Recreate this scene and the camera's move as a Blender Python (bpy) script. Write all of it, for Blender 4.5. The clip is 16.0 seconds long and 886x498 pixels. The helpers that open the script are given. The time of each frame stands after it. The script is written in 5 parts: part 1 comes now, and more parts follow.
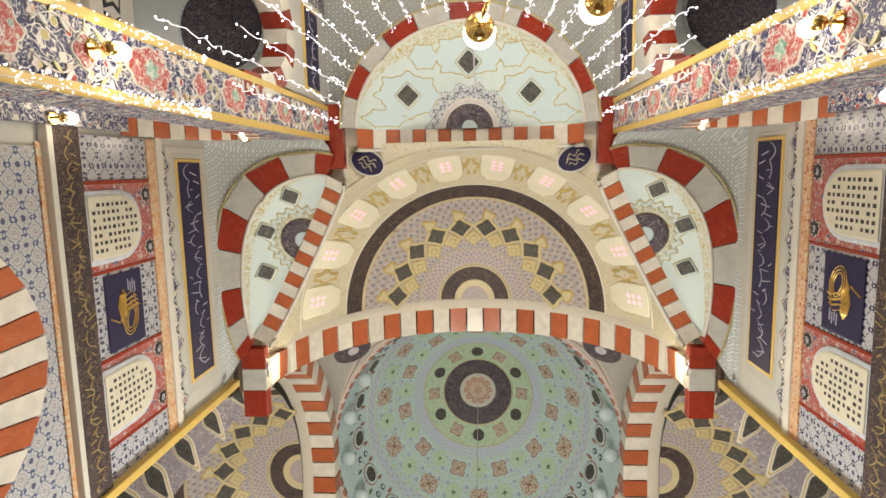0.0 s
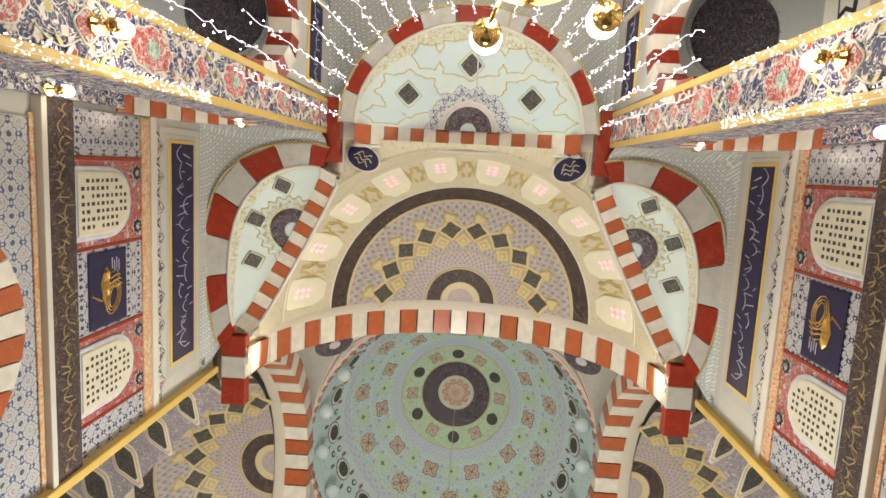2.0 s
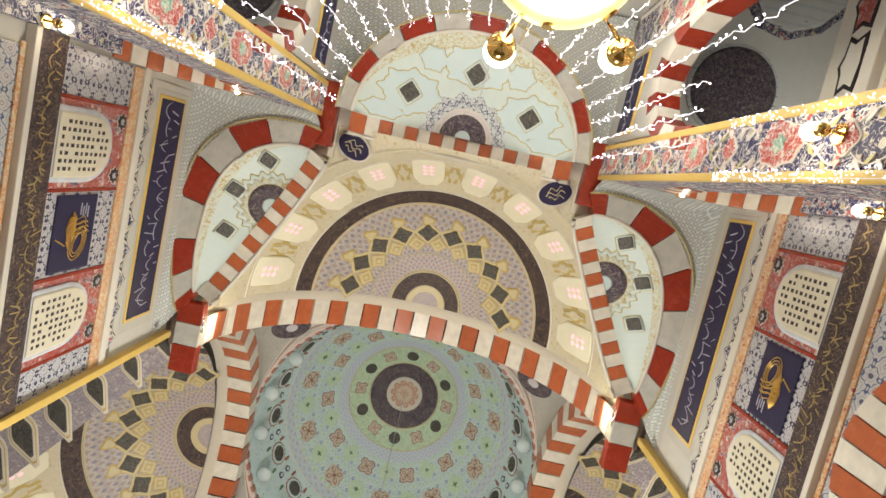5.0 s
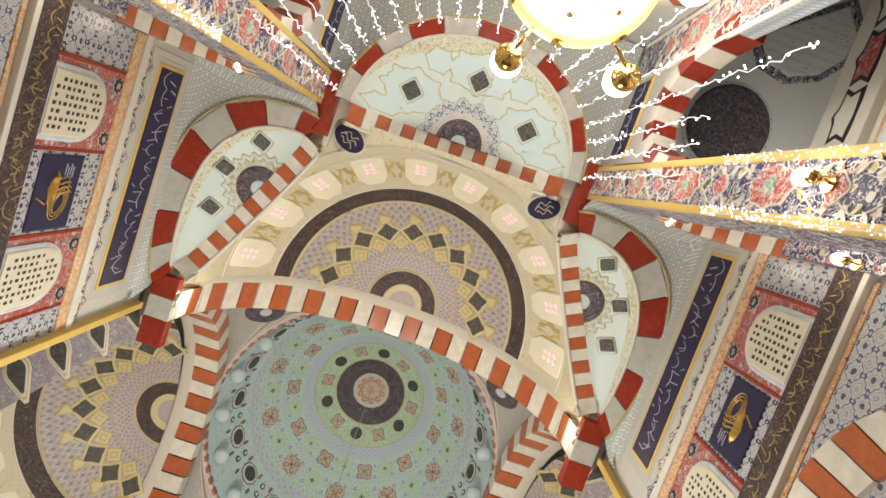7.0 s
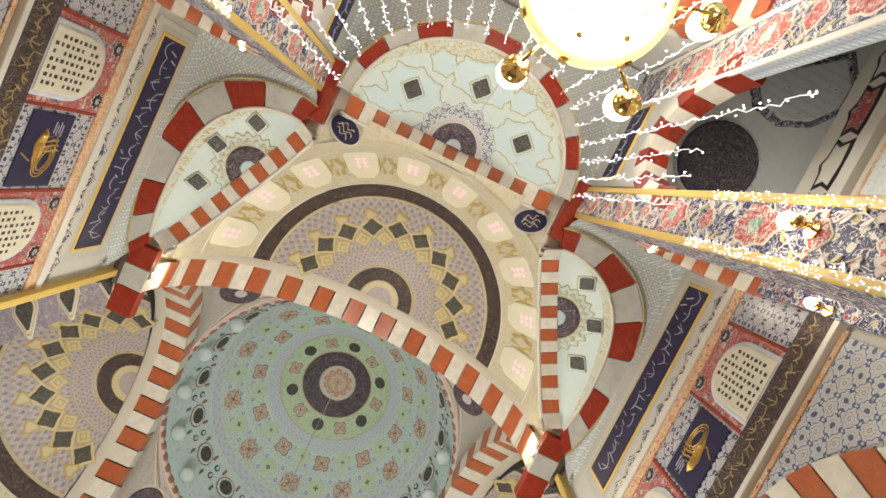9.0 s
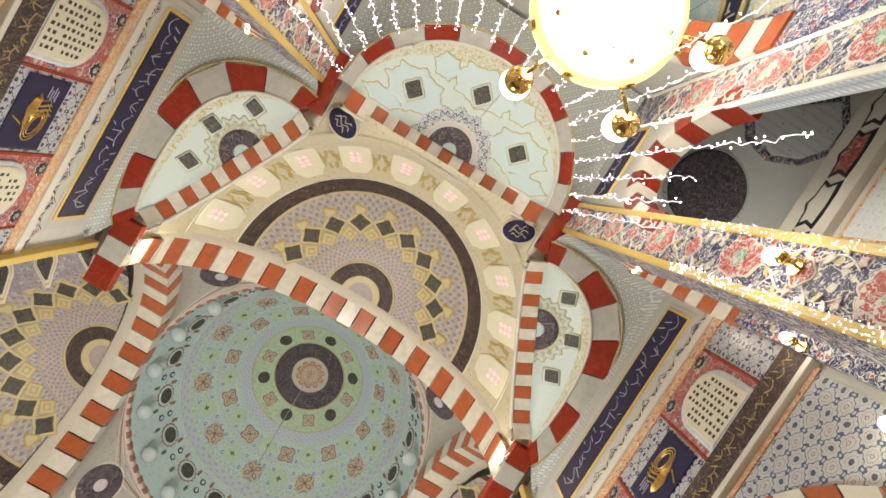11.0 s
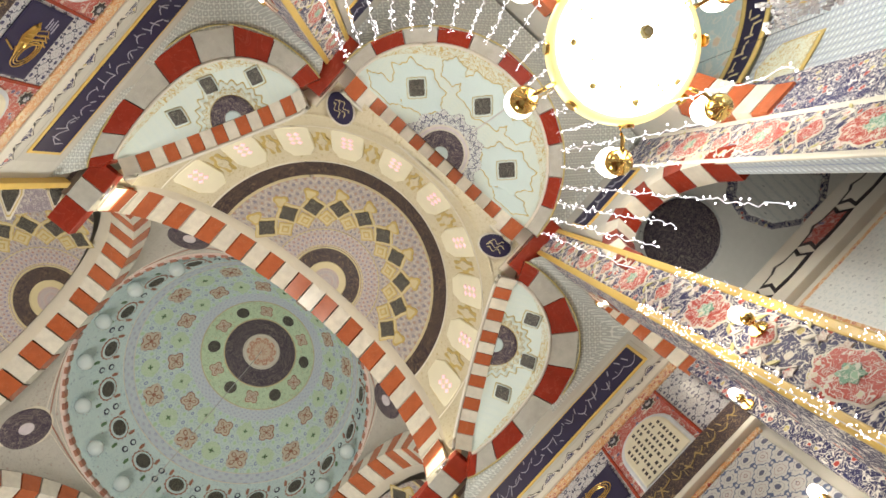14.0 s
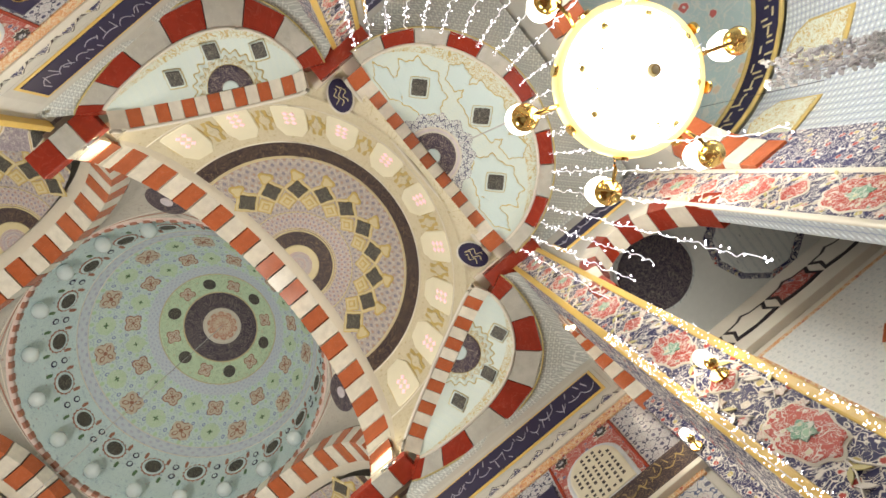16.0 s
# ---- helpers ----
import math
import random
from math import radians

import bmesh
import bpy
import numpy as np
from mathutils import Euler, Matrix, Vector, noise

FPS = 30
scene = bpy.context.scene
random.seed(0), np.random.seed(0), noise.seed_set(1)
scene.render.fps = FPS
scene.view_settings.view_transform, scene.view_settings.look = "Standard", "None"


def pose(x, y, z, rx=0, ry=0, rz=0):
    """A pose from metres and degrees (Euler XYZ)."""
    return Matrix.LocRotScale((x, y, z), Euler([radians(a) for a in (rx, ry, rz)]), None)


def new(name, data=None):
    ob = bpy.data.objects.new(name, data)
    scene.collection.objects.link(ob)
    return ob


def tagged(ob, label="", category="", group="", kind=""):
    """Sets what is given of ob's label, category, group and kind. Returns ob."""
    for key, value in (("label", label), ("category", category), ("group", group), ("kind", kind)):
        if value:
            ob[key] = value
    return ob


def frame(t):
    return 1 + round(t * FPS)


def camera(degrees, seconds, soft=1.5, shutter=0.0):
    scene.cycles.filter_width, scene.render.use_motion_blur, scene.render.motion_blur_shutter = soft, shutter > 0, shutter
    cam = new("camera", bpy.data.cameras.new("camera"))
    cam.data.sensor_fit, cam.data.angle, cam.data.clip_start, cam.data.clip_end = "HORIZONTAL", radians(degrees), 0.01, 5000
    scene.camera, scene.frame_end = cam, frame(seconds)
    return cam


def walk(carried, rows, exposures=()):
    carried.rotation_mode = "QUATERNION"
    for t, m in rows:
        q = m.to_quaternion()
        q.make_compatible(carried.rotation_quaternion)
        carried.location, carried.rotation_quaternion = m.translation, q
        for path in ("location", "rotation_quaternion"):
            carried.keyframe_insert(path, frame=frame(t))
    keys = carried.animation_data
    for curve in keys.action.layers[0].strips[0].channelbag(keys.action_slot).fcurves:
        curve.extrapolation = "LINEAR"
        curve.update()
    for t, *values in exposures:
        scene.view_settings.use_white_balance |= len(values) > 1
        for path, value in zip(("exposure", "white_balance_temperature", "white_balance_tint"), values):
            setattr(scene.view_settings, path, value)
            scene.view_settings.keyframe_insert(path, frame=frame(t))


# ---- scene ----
cam = camera(72.97, 16.0, soft=1.6)

# seconds, eye, turn
PATH = [
    (0.0, 0.139, 0.005, 1.611, 172.34, -3.47, 1.23),
    (0.5, 0.134, -0.000, 1.613, 172.46, -3.32, 0.03),
    (1.0, 0.130, -0.006, 1.614, 172.48, -3.17, -1.14),
    (1.5, 0.124, -0.012, 1.617, 172.56, -3.05, -2.13),
    (2.0, 0.116, -0.015, 1.619, 172.56, -2.88, -3.10),
    (2.5, 0.104, -0.016, 1.620, 172.71, -2.65, -4.48),
    (3.0, 0.087, -0.015, 1.621, 172.80, -2.33, -6.21),
    (3.5, 0.070, -0.012, 1.623, 172.99, -2.01, -8.19),
    (4.0, 0.057, -0.010, 1.624, 173.07, -1.69, -10.05),
    (6.5, 0.012, -0.012, 1.625, 173.42, -0.52, -17.38),
    (7.0, 0.003, -0.011, 1.624, 173.45, -0.21, -19.47),
    (7.5, -0.006, -0.010, 1.622, 173.54, 0.10, -21.44),
    (8.0, -0.016, -0.008, 1.620, 173.54, 0.37, -23.03),
    (8.5, -0.027, -0.007, 1.616, 173.60, 0.63, -24.55),
    (9.0, -0.037, -0.006, 1.612, 173.56, 0.89, -26.01),
    (11.5, -0.083, 0.000, 1.601, 173.56, 2.04, -32.92),
    (12.0, -0.094, -0.000, 1.599, 173.47, 2.28, -34.49),
    (12.5, -0.104, -0.000, 1.597, 173.46, 2.54, -35.99),
    (13.0, -0.115, 0.002, 1.596, 173.40, 2.81, -37.66),
    (13.5, -0.127, 0.007, 1.594, 173.32, 3.11, -39.39),
    (14.0, -0.139, 0.012, 1.592, 173.28, 3.45, -41.56),
    (14.5, -0.152, 0.018, 1.590, 173.15, 3.77, -43.45),
    (15.0, -0.164, 0.025, 1.588, 173.10, 4.13, -45.79),
    (15.5, -0.175, 0.032, 1.586, 172.96, 4.48, -48.03),
    (16.0, -0.186, 0.040, 1.583, 172.87, 4.80, -50.28),
]
walk(cam, [(t, pose(x, y, z, rx, ry, rz)) for t, x, y, z, rx, ry, rz in PATH], exposures=[(0.0, 0.0), (16.0, 0.0)])

# ---- light: a closed hall lit by its chandeliers, sconces and spots, with added fill lights ----
world = bpy.data.worlds.new("night")
world.use_nodes = True
world.node_tree.nodes["Background"].inputs[0].default_value = (0.8, 0.85, 1.0, 1)
world.node_tree.nodes["Background"].inputs[1].default_value = 0.02
scene.world = world

WARM = (1.0, 0.86, 0.66)
NEUTRAL = (1.0, 0.965, 0.89)


def lamp(name, place, watts, colour, size):
    data = bpy.data.lights.new(name, "POINT")
    data.energy, data.color, data.shadow_soft_size = watts, colour, size
    ob = new(name, data)
    ob.location = place
    return ob


CHAND = Vector((0.47, -1.95, 6.45))
lamp("chandelier_light", CHAND + Vector((0, 0, 0.55)), 170, NEUTRAL, 0.3)
lamp("hall_chandelier_light", (0, 6.53, 6.6), 1720, NEUTRAL, 0.9)
# added fills for the side arms, with no fixture behind them
lamp("side_fill_light", (-7.0, 6.53, 5.0), 30, NEUTRAL, 0.6)
lamp("side_fill_light", (7.0, 6.53, 5.0), 30, NEUTRAL, 0.6)
# added fill that brightens the apse; no lamp hangs here
lamp("apse_fill_light", (0.0, -4.4, 6.6), 55, NEUTRAL, 0.4)

# ---- materials ----


class Nodes:
    """A small builder for node materials."""

    def __init__(self, name, rough=0.5, metal=0.0, bump=0.0, bump_scale=30.0):
        self.mat = bpy.data.materials.new(name)
        self.mat.use_nodes = True
        self.t = self.mat.node_tree
        self.shader = self.t.nodes["Principled BSDF"]
        self.shader.inputs["Roughness"].default_value = rough
        self.shader.inputs["Metallic"].default_value = metal
        co = self.t.nodes.new("ShaderNodeTexCoord")
        self.obj, self.uv = co.outputs["Object"], co.outputs["UV"]
        if bump:
            n = self.noise(bump_scale, 4)
            b = self.t.nodes.new("ShaderNodeBump")
            b.inputs["Strength"].default_value, b.inputs["Distance"].default_value = bump, 0.01
            self.t.links.new(n, b.inputs["Height"])
            self.t.links.new(b.outputs[0], self.shader.inputs["Normal"])

    def put(self, value, socket):
        if isinstance(value, bpy.types.NodeSocket):
            self.t.links.new(value, socket)
        elif isinstance(value, (tuple, list)) and len(value) == 3 and socket.type == "RGBA":
            socket.default_value = (*value, 1)
        else:
            socket.default_value = value

    def math(self, op, a, b=0.0, clamp=False):
        n = self.t.nodes.new("ShaderNodeMath")
        n.operation, n.use_clamp = op, clamp
        self.put(a, n.inputs[0]), self.put(b, n.inputs[1])
        return n.outputs[0]

    def mix(self, f, a, b):
        n = self.t.nodes.new("ShaderNodeMix")
        n.data_type = "RGBA"
        self.put(f, n.inputs[0]), self.put(a, n.inputs[6]), self.put(b, n.inputs[7])
        return n.outputs[2]

    def noise(self, scale, detail=3, co=None, distort=0.0):
        n = self.t.nodes.new("ShaderNodeTexNoise")
        n.inputs["Scale"].default_value, n.inputs["Detail"].default_value, n.inputs["Distortion"].default_value = scale, detail, distort
        self.t.links.new(co or self.obj, n.inputs["Vector"])
        return n.outputs["Fac"]

    def voronoi(self, scale, co=None, jitter=1.0, out="Distance"):
        n = self.t.nodes.new("ShaderNodeTexVoronoi")
        n.inputs["Scale"].default_value, n.inputs["Randomness"].default_value = scale, jitter
        self.t.links.new(co or self.obj, n.inputs["Vector"])
        return n.outputs[out]

    def split(self, co):
        n = self.t.nodes.new("ShaderNodeSeparateXYZ")
        self.t.links.new(co, n.inputs[0])
        return n.outputs

    def join(self, x, y, z=0.0):
        n = self.t.nodes.new("ShaderNodeCombineXYZ")
        for v, s in zip((x, y, z), n.inputs):
            self.put(v, s)
        return n.outputs[0]

    def below(self, v, edge, soft=0.04):
        """1 where v lies under the edge, with a soft step."""
        return self.math("DIVIDE", self.math("SUBTRACT", edge, v), soft, True)

    def line(self, v, centre, half, soft=0.03):
        return self.below(self.math("ABSOLUTE", self.math("SUBTRACT", v, centre)), half, soft)

    def random(self):
        n = self.t.nodes.new("ShaderNodeObjectInfo")
        return n.outputs["Random"]

    def done(self, colour, wear=0.12):
        """Ends with the colour, slightly uneven at two scales."""
        n = self.noise(1.1, 5)
        dirt = self.math("MULTIPLY_ADD", n, wear)
        self.t.nodes[-1].inputs[2].default_value = 1 - wear * 0.62
        m = self.t.nodes.new("ShaderNodeMix")
        m.data_type, m.blend_type = "RGBA", "MULTIPLY"
        m.inputs[0].default_value = 1.0
        self.put(colour, m.inputs[6])
        self.t.links.new(dirt, m.inputs[7])
        self.t.links.new(m.outputs[2], self.shader.inputs["Base Color"])
        return self.mat


def plain(name, colour, rough=0.5, metal=0.0, wear=0.12, vary=0.25, scale=9.0, bump=0.1):
    k = Nodes(name, rough, metal, bump)
    c = k.mix(k.noise(scale, 5), tuple(v * (1 - vary) for v in colour), tuple(min(1, v * (1 + vary)) for v in colour))
    return k.done(c, wear)


def marble(name, colour, vein, rough=0.25):
    """Stone of one block, with veins, each block a little different."""
    k = Nodes(name, rough, 0, 0.05)
    co = k.t.nodes.new("ShaderNodeVectorMath")
    co.operation = "ADD"
    k.t.links.new(k.obj, co.inputs[0])
    k.t.links.new(k.join(k.math("MULTIPLY", k.random(), 37.0), k.math("MULTIPLY", k.random(), 11.0)), co.inputs[1])
    n = k.noise(3.0, 6, co.outputs[0], 1.4)
    veins = k.line(n, 0.5, 0.012, 0.03)
    c = k.mix(k.noise(7.0, 5, co.outputs[0]), tuple(v * 0.72 for v in colour), tuple(min(1, v * 1.25) for v in colour))
    c = k.mix(k.math("MULTIPLY", veins, 0.55), c, vein)
    c = k.mix(k.math("MULTIPLY", k.random(), 0.25), c, tuple(v * 0.6 for v in colour))
    return k.done(c)


def grid_tile(name, ground, lines, flower, dots, period=0.26, axes="YZ", heavy=0.22, bud=0.34, curl=0.55, inner=False):
    """Glazed tiles with a repeat of leaf lines and small flowers."""
    k = Nodes(name, 0.25, 0, 0.04)
    xyz = k.split(k.obj)
    a, b = xyz["XYZ".index(axes[0])], xyz["XYZ".index(axes[1])]
    wob = k.math("MULTIPLY", k.math("SUBTRACT", k.noise(9.0, 2), 0.5), 0.05)
    w = 2 * math.pi / period
    pa, pb = k.math("MULTIPLY", k.math("ADD", a, wob), w), k.math("MULTIPLY", k.math("ADD", b, wob), w)
    ca, cb = k.math("COSINE", pa), k.math("COSINE", pb)
    s = k.math("ADD", ca, cb)
    fine = k.math("MULTIPLY", k.math("COSINE", k.math("MULTIPLY", pa, 3.0)), k.math("COSINE", k.math("MULTIPLY", pb, 3.0)))
    c = k.mix(k.below(k.math("ABSOLUTE", k.math("ADD", s, k.math("MULTIPLY", fine, curl))), heavy, 0.1), ground, lines)
    if inner:
        c = k.mix(k.line(s, 1.15, 0.08, 0.08), c, flower)
        c = k.mix(k.line(s, -1.2, 0.07, 0.08), c, dots)
    c = k.mix(k.below(k.math("SUBTRACT", 2.0, s), bud, 0.06), c, flower)
    c = k.mix(k.below(k.math("SUBTRACT", 2.0, s), 0.09, 0.04), c, ground)
    c = k.mix(k.below(k.math("ADD", 2.0, s), 0.3, 0.06), c, dots)
    c = k.mix(k.below(k.voronoi(30.0), 0.16, 0.05), c, lines)
    return k.done(c)


def vines(name, ground, vine, blooms, scale=5.0, rough=0.65, width=0.02, bloom=0.3, leaf=None):
    """Painted scrollwork: curling tendrils with round blossoms between them."""
    k = Nodes(name, rough, 0, 0.05)
    n = k.noise(scale, 1.5, None, 1.0)
    n2 = k.noise(scale * 2.3, 1.0, None, 1.5)
    v = k.voronoi(scale * 1.15)
    tint = k.voronoi(scale * 1.15, out="Color")
    pick = k.split(tint)
    c = k.mix(k.line(n2, 0.5, width * 1.1, 0.02), ground, vine)
    if leaf:
        c = k.mix(k.below(k.voronoi(scale * 3.1), 0.24, 0.08), c, leaf)
    c = k.mix(k.line(n, 0.5, width, 0.015), c, vine)
    c = k.mix(k.line(n, 0.62, width * 0.7, 0.012), c, vine)
    petal = k.math("ADD", v, k.math("MULTIPLY", k.math("SUBTRACT", k.noise(scale * 6, 1), 0.5), 0.22))
    flower = k.mix(k.math("GREATER_THAN", pick[0], 0.5), blooms[0], blooms[1])
    if len(blooms) > 2:
        flower = k.mix(k.math("GREATER_THAN", pick[1], 0.7), flower, blooms[2])
    c = k.mix(k.below(petal, bloom + 0.05, 0.03), c, vine)
    c = k.mix(k.below(petal, bloom, 0.03), c, flower)
    c = k.mix(k.below(petal, bloom * 0.35, 0.03), c, vine)
    return k.done(c)


def scales(name, ground, line, period=0.1):
    """A net of small lozenges."""
    k = Nodes(name, 0.6, 0, 0.05)
    x, y, z = k.split(k.obj)
    h = k.math("ADD", x, k.math("MULTIPLY", z, 0.7))
    g = k.math("SUBTRACT", y, k.math("MULTIPLY", z, 0.7))
    w = 2 * math.pi / period
    f = k.math("MULTIPLY", k.math("SINE", k.math("MULTIPLY", k.math("ADD", h, g), w / 2)), k.math("SINE", k.math("MULTIPLY", k.math("SUBTRACT", h, g), w / 2)))
    c = k.mix(k.below(k.math("ABSOLUTE", f), 0.2, 0.15), ground, line)
    c = k.mix(k.below(k.math("SUBTRACT", 1.0, k.math("ABSOLUTE", f)), 0.2, 0.1), c, tuple(v * 1.5 for v in ground))
    return k.done(c)


def polar(name, ground, tints, turns, rings, fine=1.0, rough=0.55):
    """Painted dome bands: UV holds the turn (0..1) and the distance from the crown (0..1)."""
    k = Nodes(name, rough, 0, 0.05)
    u, v, _ = k.split(k.uv)
    pa, pb = k.math("MULTIPLY", u, turns * 2 * math.pi), k.math("MULTIPLY", v, rings * 2 * math.pi)
    ca, cb = k.math("COSINE", pa), k.math("COSINE", pb)
    s = k.math("ADD", ca, cb)
    sp = k.math("MULTIPLY", k.math("COSINE", k.math("MULTIPLY", pa, 2.0)), k.math("SINE", k.math("MULTIPLY", pb, 2.0)))
    c = k.mix(k.below(k.math("ABSOLUTE", k.math("ADD", s, k.math("MULTIPLY", sp, 0.7))), 0.2 * fine, 0.12), ground, tints[0])
    c = k.mix(k.below(k.math("SUBTRACT", 2.0, s), 0.5, 0.1), c, tints[1])
    c = k.mix(k.below(k.math("SUBTRACT", 2.0, s), 0.12, 0.05), c, ground)
    c = k.mix(k.below(k.math("ADD", 2.0, s), 0.45, 0.1), c, tints[2])
    c = k.mix(k.math("MULTIPLY", k.below(k.voronoi(26.0), 0.22, 0.06), 0.6), c, tints[0])
    return k.done(c)


def glow(name, colour, power):
    k = Nodes(name, 0.4)
    k.shader.inputs["Base Color"].default_value = (*colour, 1)
    k.shader.inputs["Emission Color"].default_value = (*colour, 1)
    k.shader.inputs["Emission Strength"].default_value = power
    return k.mat


RED = marble("red_stone", (0.46, 0.12, 0.045), (0.62, 0.32, 0.2))
DEEP_RED = marble("deep_red_stone", (0.27, 0.03, 0.014), (0.46, 0.15, 0.1))
WHITE = marble("white_stone", (0.74, 0.70, 0.60), (0.52, 0.5, 0.44))
GREY = marble("grey_stone", (0.46, 0.45, 0.40), (0.66, 0.64, 0.58))
CREAM = plain("cream_plaster", (0.66, 0.61, 0.5), 0.6, vary=0.06)
PLASTER = plain("grey_plaster", (0.46, 0.45, 0.405), 0.6, vary=0.06)
GREY_PANEL = plain("grey_panel", (0.50, 0.49, 0.44), 0.6, vary=0.08)
WHITE_TRIM = plain("white_trim", (0.64, 0.61, 0.53), 0.45, vary=0.05)
YELLOW = plain("ochre_paint", (0.62, 0.43, 0.11), 0.4, vary=0.1)
GOLD = plain("gilding", (0.75, 0.5, 0.14), 0.28, 0.85, vary=0.12)
BRASS = plain("polished_brass", (0.85, 0.6, 0.2), 0.12, 1.0, vary=0.05, bump=0)
GOLD_PAINT = plain("gold_paint", (0.50, 0.38, 0.13), 0.5, vary=0.15)
PALE_GOLD = plain("pale_gold_paint", (0.58, 0.51, 0.30), 0.5, vary=0.1)
NAVY = plain("navy_panel", (0.013, 0.010, 0.05), 0.6, vary=0.3)
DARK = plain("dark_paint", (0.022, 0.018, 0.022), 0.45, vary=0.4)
PURPLE_DARK = vines("dark_purple_paint", (0.045, 0.03, 0.055), (0.27, 0.23, 0.2), ((0.07, 0.05, 0.07), (0.12, 0.09, 0.08)), 10.0, bloom=0.12, width=0.022)
CAL_BAND = vines("dark_script_band", (0.032, 0.019, 0.028), (0.33, 0.24, 0.12), ((0.05, 0.03, 0.03), (0.10, 0.07, 0.04)), 10.0, bloom=0.06, width=0.014)
LOZENGE = vines("dark_lozenge", (0.045, 0.042, 0.038), (0.19, 0.18, 0.14), ((0.06, 0.055, 0.05), (0.09, 0.08, 0.07)), 16.0, bloom=0.2)
GREY_BLUE = plain("script_white", (0.36, 0.36, 0.44), 0.5)
LACE = polar("lace_border", (0.55, 0.62, 0.69), ((0.66, 0.72, 0.73), (0.38, 0.42, 0.58), (0.48, 0.50, 0.60)), 66, 34)
SD_FIELD = polar("semi_dome_field", (0.37, 0.335, 0.33), ((0.60, 0.56, 0.48), (0.15, 0.15, 0.25), (0.38, 0.25, 0.20)), 80, 18, fine=1.3)
SD_RINGS = polar("semi_dome_rings", (0.40, 0.35, 0.35), ((0.62, 0.57, 0.48), (0.36, 0.15, 0.12), (0.20, 0.18, 0.3)), 56, 24)
SD_RIM = vines("semi_dome_window_zone", (0.62, 0.57, 0.42), (0.46, 0.39, 0.22), ((0.54, 0.47, 0.3), (0.50, 0.43, 0.26)), 6.0, bloom=0.12, width=0.014)
DOME_GREEN = vines("dome_green_ring", (0.56, 0.70, 0.50), (0.32, 0.45, 0.30), ((0.48, 0.63, 0.43), (0.58, 0.63, 0.42)), 8.0, width=0.016)
DOME_FIELD = polar("dome_blue_field", (0.60, 0.73, 0.69), ((0.34, 0.44, 0.58), (0.25, 0.32, 0.52), (0.48, 0.66, 0.45)), 55, 15)
DOME_RIM = vines("dome_rim_tiles", (0.60, 0.73, 0.73), (0.40, 0.52, 0.58), ((0.26, 0.36, 0.42), (0.54, 0.46, 0.44)), 5.0, bloom=0.12, width=0.016)
ROSETTE = polar("rosette", (0.62, 0.53, 0.40), ((0.42, 0.09, 0.05), (0.44, 0.10, 0.06), (0.66, 0.58, 0.46)), 10, 12, fine=1.6)
EX_GROUND = polar("exedra_ground", (0.57, 0.66, 0.62), ((0.64, 0.71, 0.66), (0.53, 0.63, 0.62), (0.60, 0.67, 0.60)), 30, 30)
LEAF_GREEN = plain("dark_leaf_green", (0.10, 0.19, 0.09), 0.5)
GREEN_FLOWER = vines("green_flower", (0.50, 0.66, 0.46), (0.62, 0.73, 0.60), ((0.40, 0.56, 0.36), (0.56, 0.68, 0.50)), 9.0, width=0.03, bloom=0.15)
EX_SHELL = vines("exedra_filigree", (0.60, 0.66, 0.58), (0.48, 0.37, 0.14), ((0.58, 0.42, 0.26), (0.54, 0.64, 0.62)), 8.0, width=0.026, bloom=0.15)
PENDENTIVE = vines("pendentive", (0.47, 0.45, 0.40), (0.30, 0.28, 0.25), ((0.42, 0.30, 0.27), (0.5, 0.42, 0.36)), 7.0, width=0.014, bloom=0.15)
FISH = scales("net_pattern", (0.36, 0.38, 0.36), (0.60, 0.61, 0.57), 0.11)
TILE_BLUE = grid_tile("blue_white_tiles", (0.47, 0.47, 0.47), (0.09, 0.12, 0.21), (0.20, 0.07, 0.08), (0.10, 0.11, 0.17), 0.22, heavy=0.25, bud=0.16, curl=0.45, inner=True)
TILE_LEAF = grid_tile("leaf_tiles", (0.46, 0.46, 0.48), (0.06, 0.06, 0.10), (0.20, 0.10, 0.12), (0.07, 0.07, 0.13), 0.2, heavy=0.3, bud=0.14, curl=0.5, inner=True)
TILE_RED = vines("red_floral_border", (0.36, 0.045, 0.03), (0.52, 0.46, 0.44), ((0.06, 0.07, 0.2), (0.58, 0.46, 0.4), (0.06, 0.06, 0.16)), 9.0, width=0.02, bloom=0.26, rough=0.3)
TILE_ORANGE = vines("orange_floral_border", (0.58, 0.27, 0.1), (0.68, 0.58, 0.42), ((0.4, 0.08, 0.05), (0.62, 0.5, 0.3)), 12.0, width=0.03, rough=0.3)
PIER_TILE = vines("pier_floral_tiles", (0.010, 0.012, 0.085), (0.72, 0.69, 0.64), ((0.40, 0.035, 0.025), (0.64, 0.60, 0.53), (0.50, 0.42, 0.16)), 8.5, width=0.026, bloom=0.26, rough=0.6)
SPRIG = grid_tile("sprig_tiles", (0.72, 0.74, 0.72), (0.60, 0.64, 0.64), (0.10, 0.12, 0.18), (0.66, 0.70, 0.70), 0.16, bud=0.16)
APSE_BLUE = vines("apse_blue_paint", (0.42, 0.55, 0.58), (0.58, 0.62, 0.6), ((0.5, 0.12, 0.12), (0.6, 0.5, 0.4)), 3.0, bloom=0.25)
LATTICE = scales("lattice_paint", (0.45, 0.5, 0.53), (0.28, 0.33, 0.45), 0.1)
CARPET = vines("red_carpet", (0.17, 0.06, 0.05), (0.34, 0.26, 0.2), ((0.1, 0.08, 0.1), (0.25, 0.2, 0.14)), 2.0, rough=0.95)
PINK_GLASS = glow("lit_pink_window", (1.0, 0.62, 0.70), 0.36)
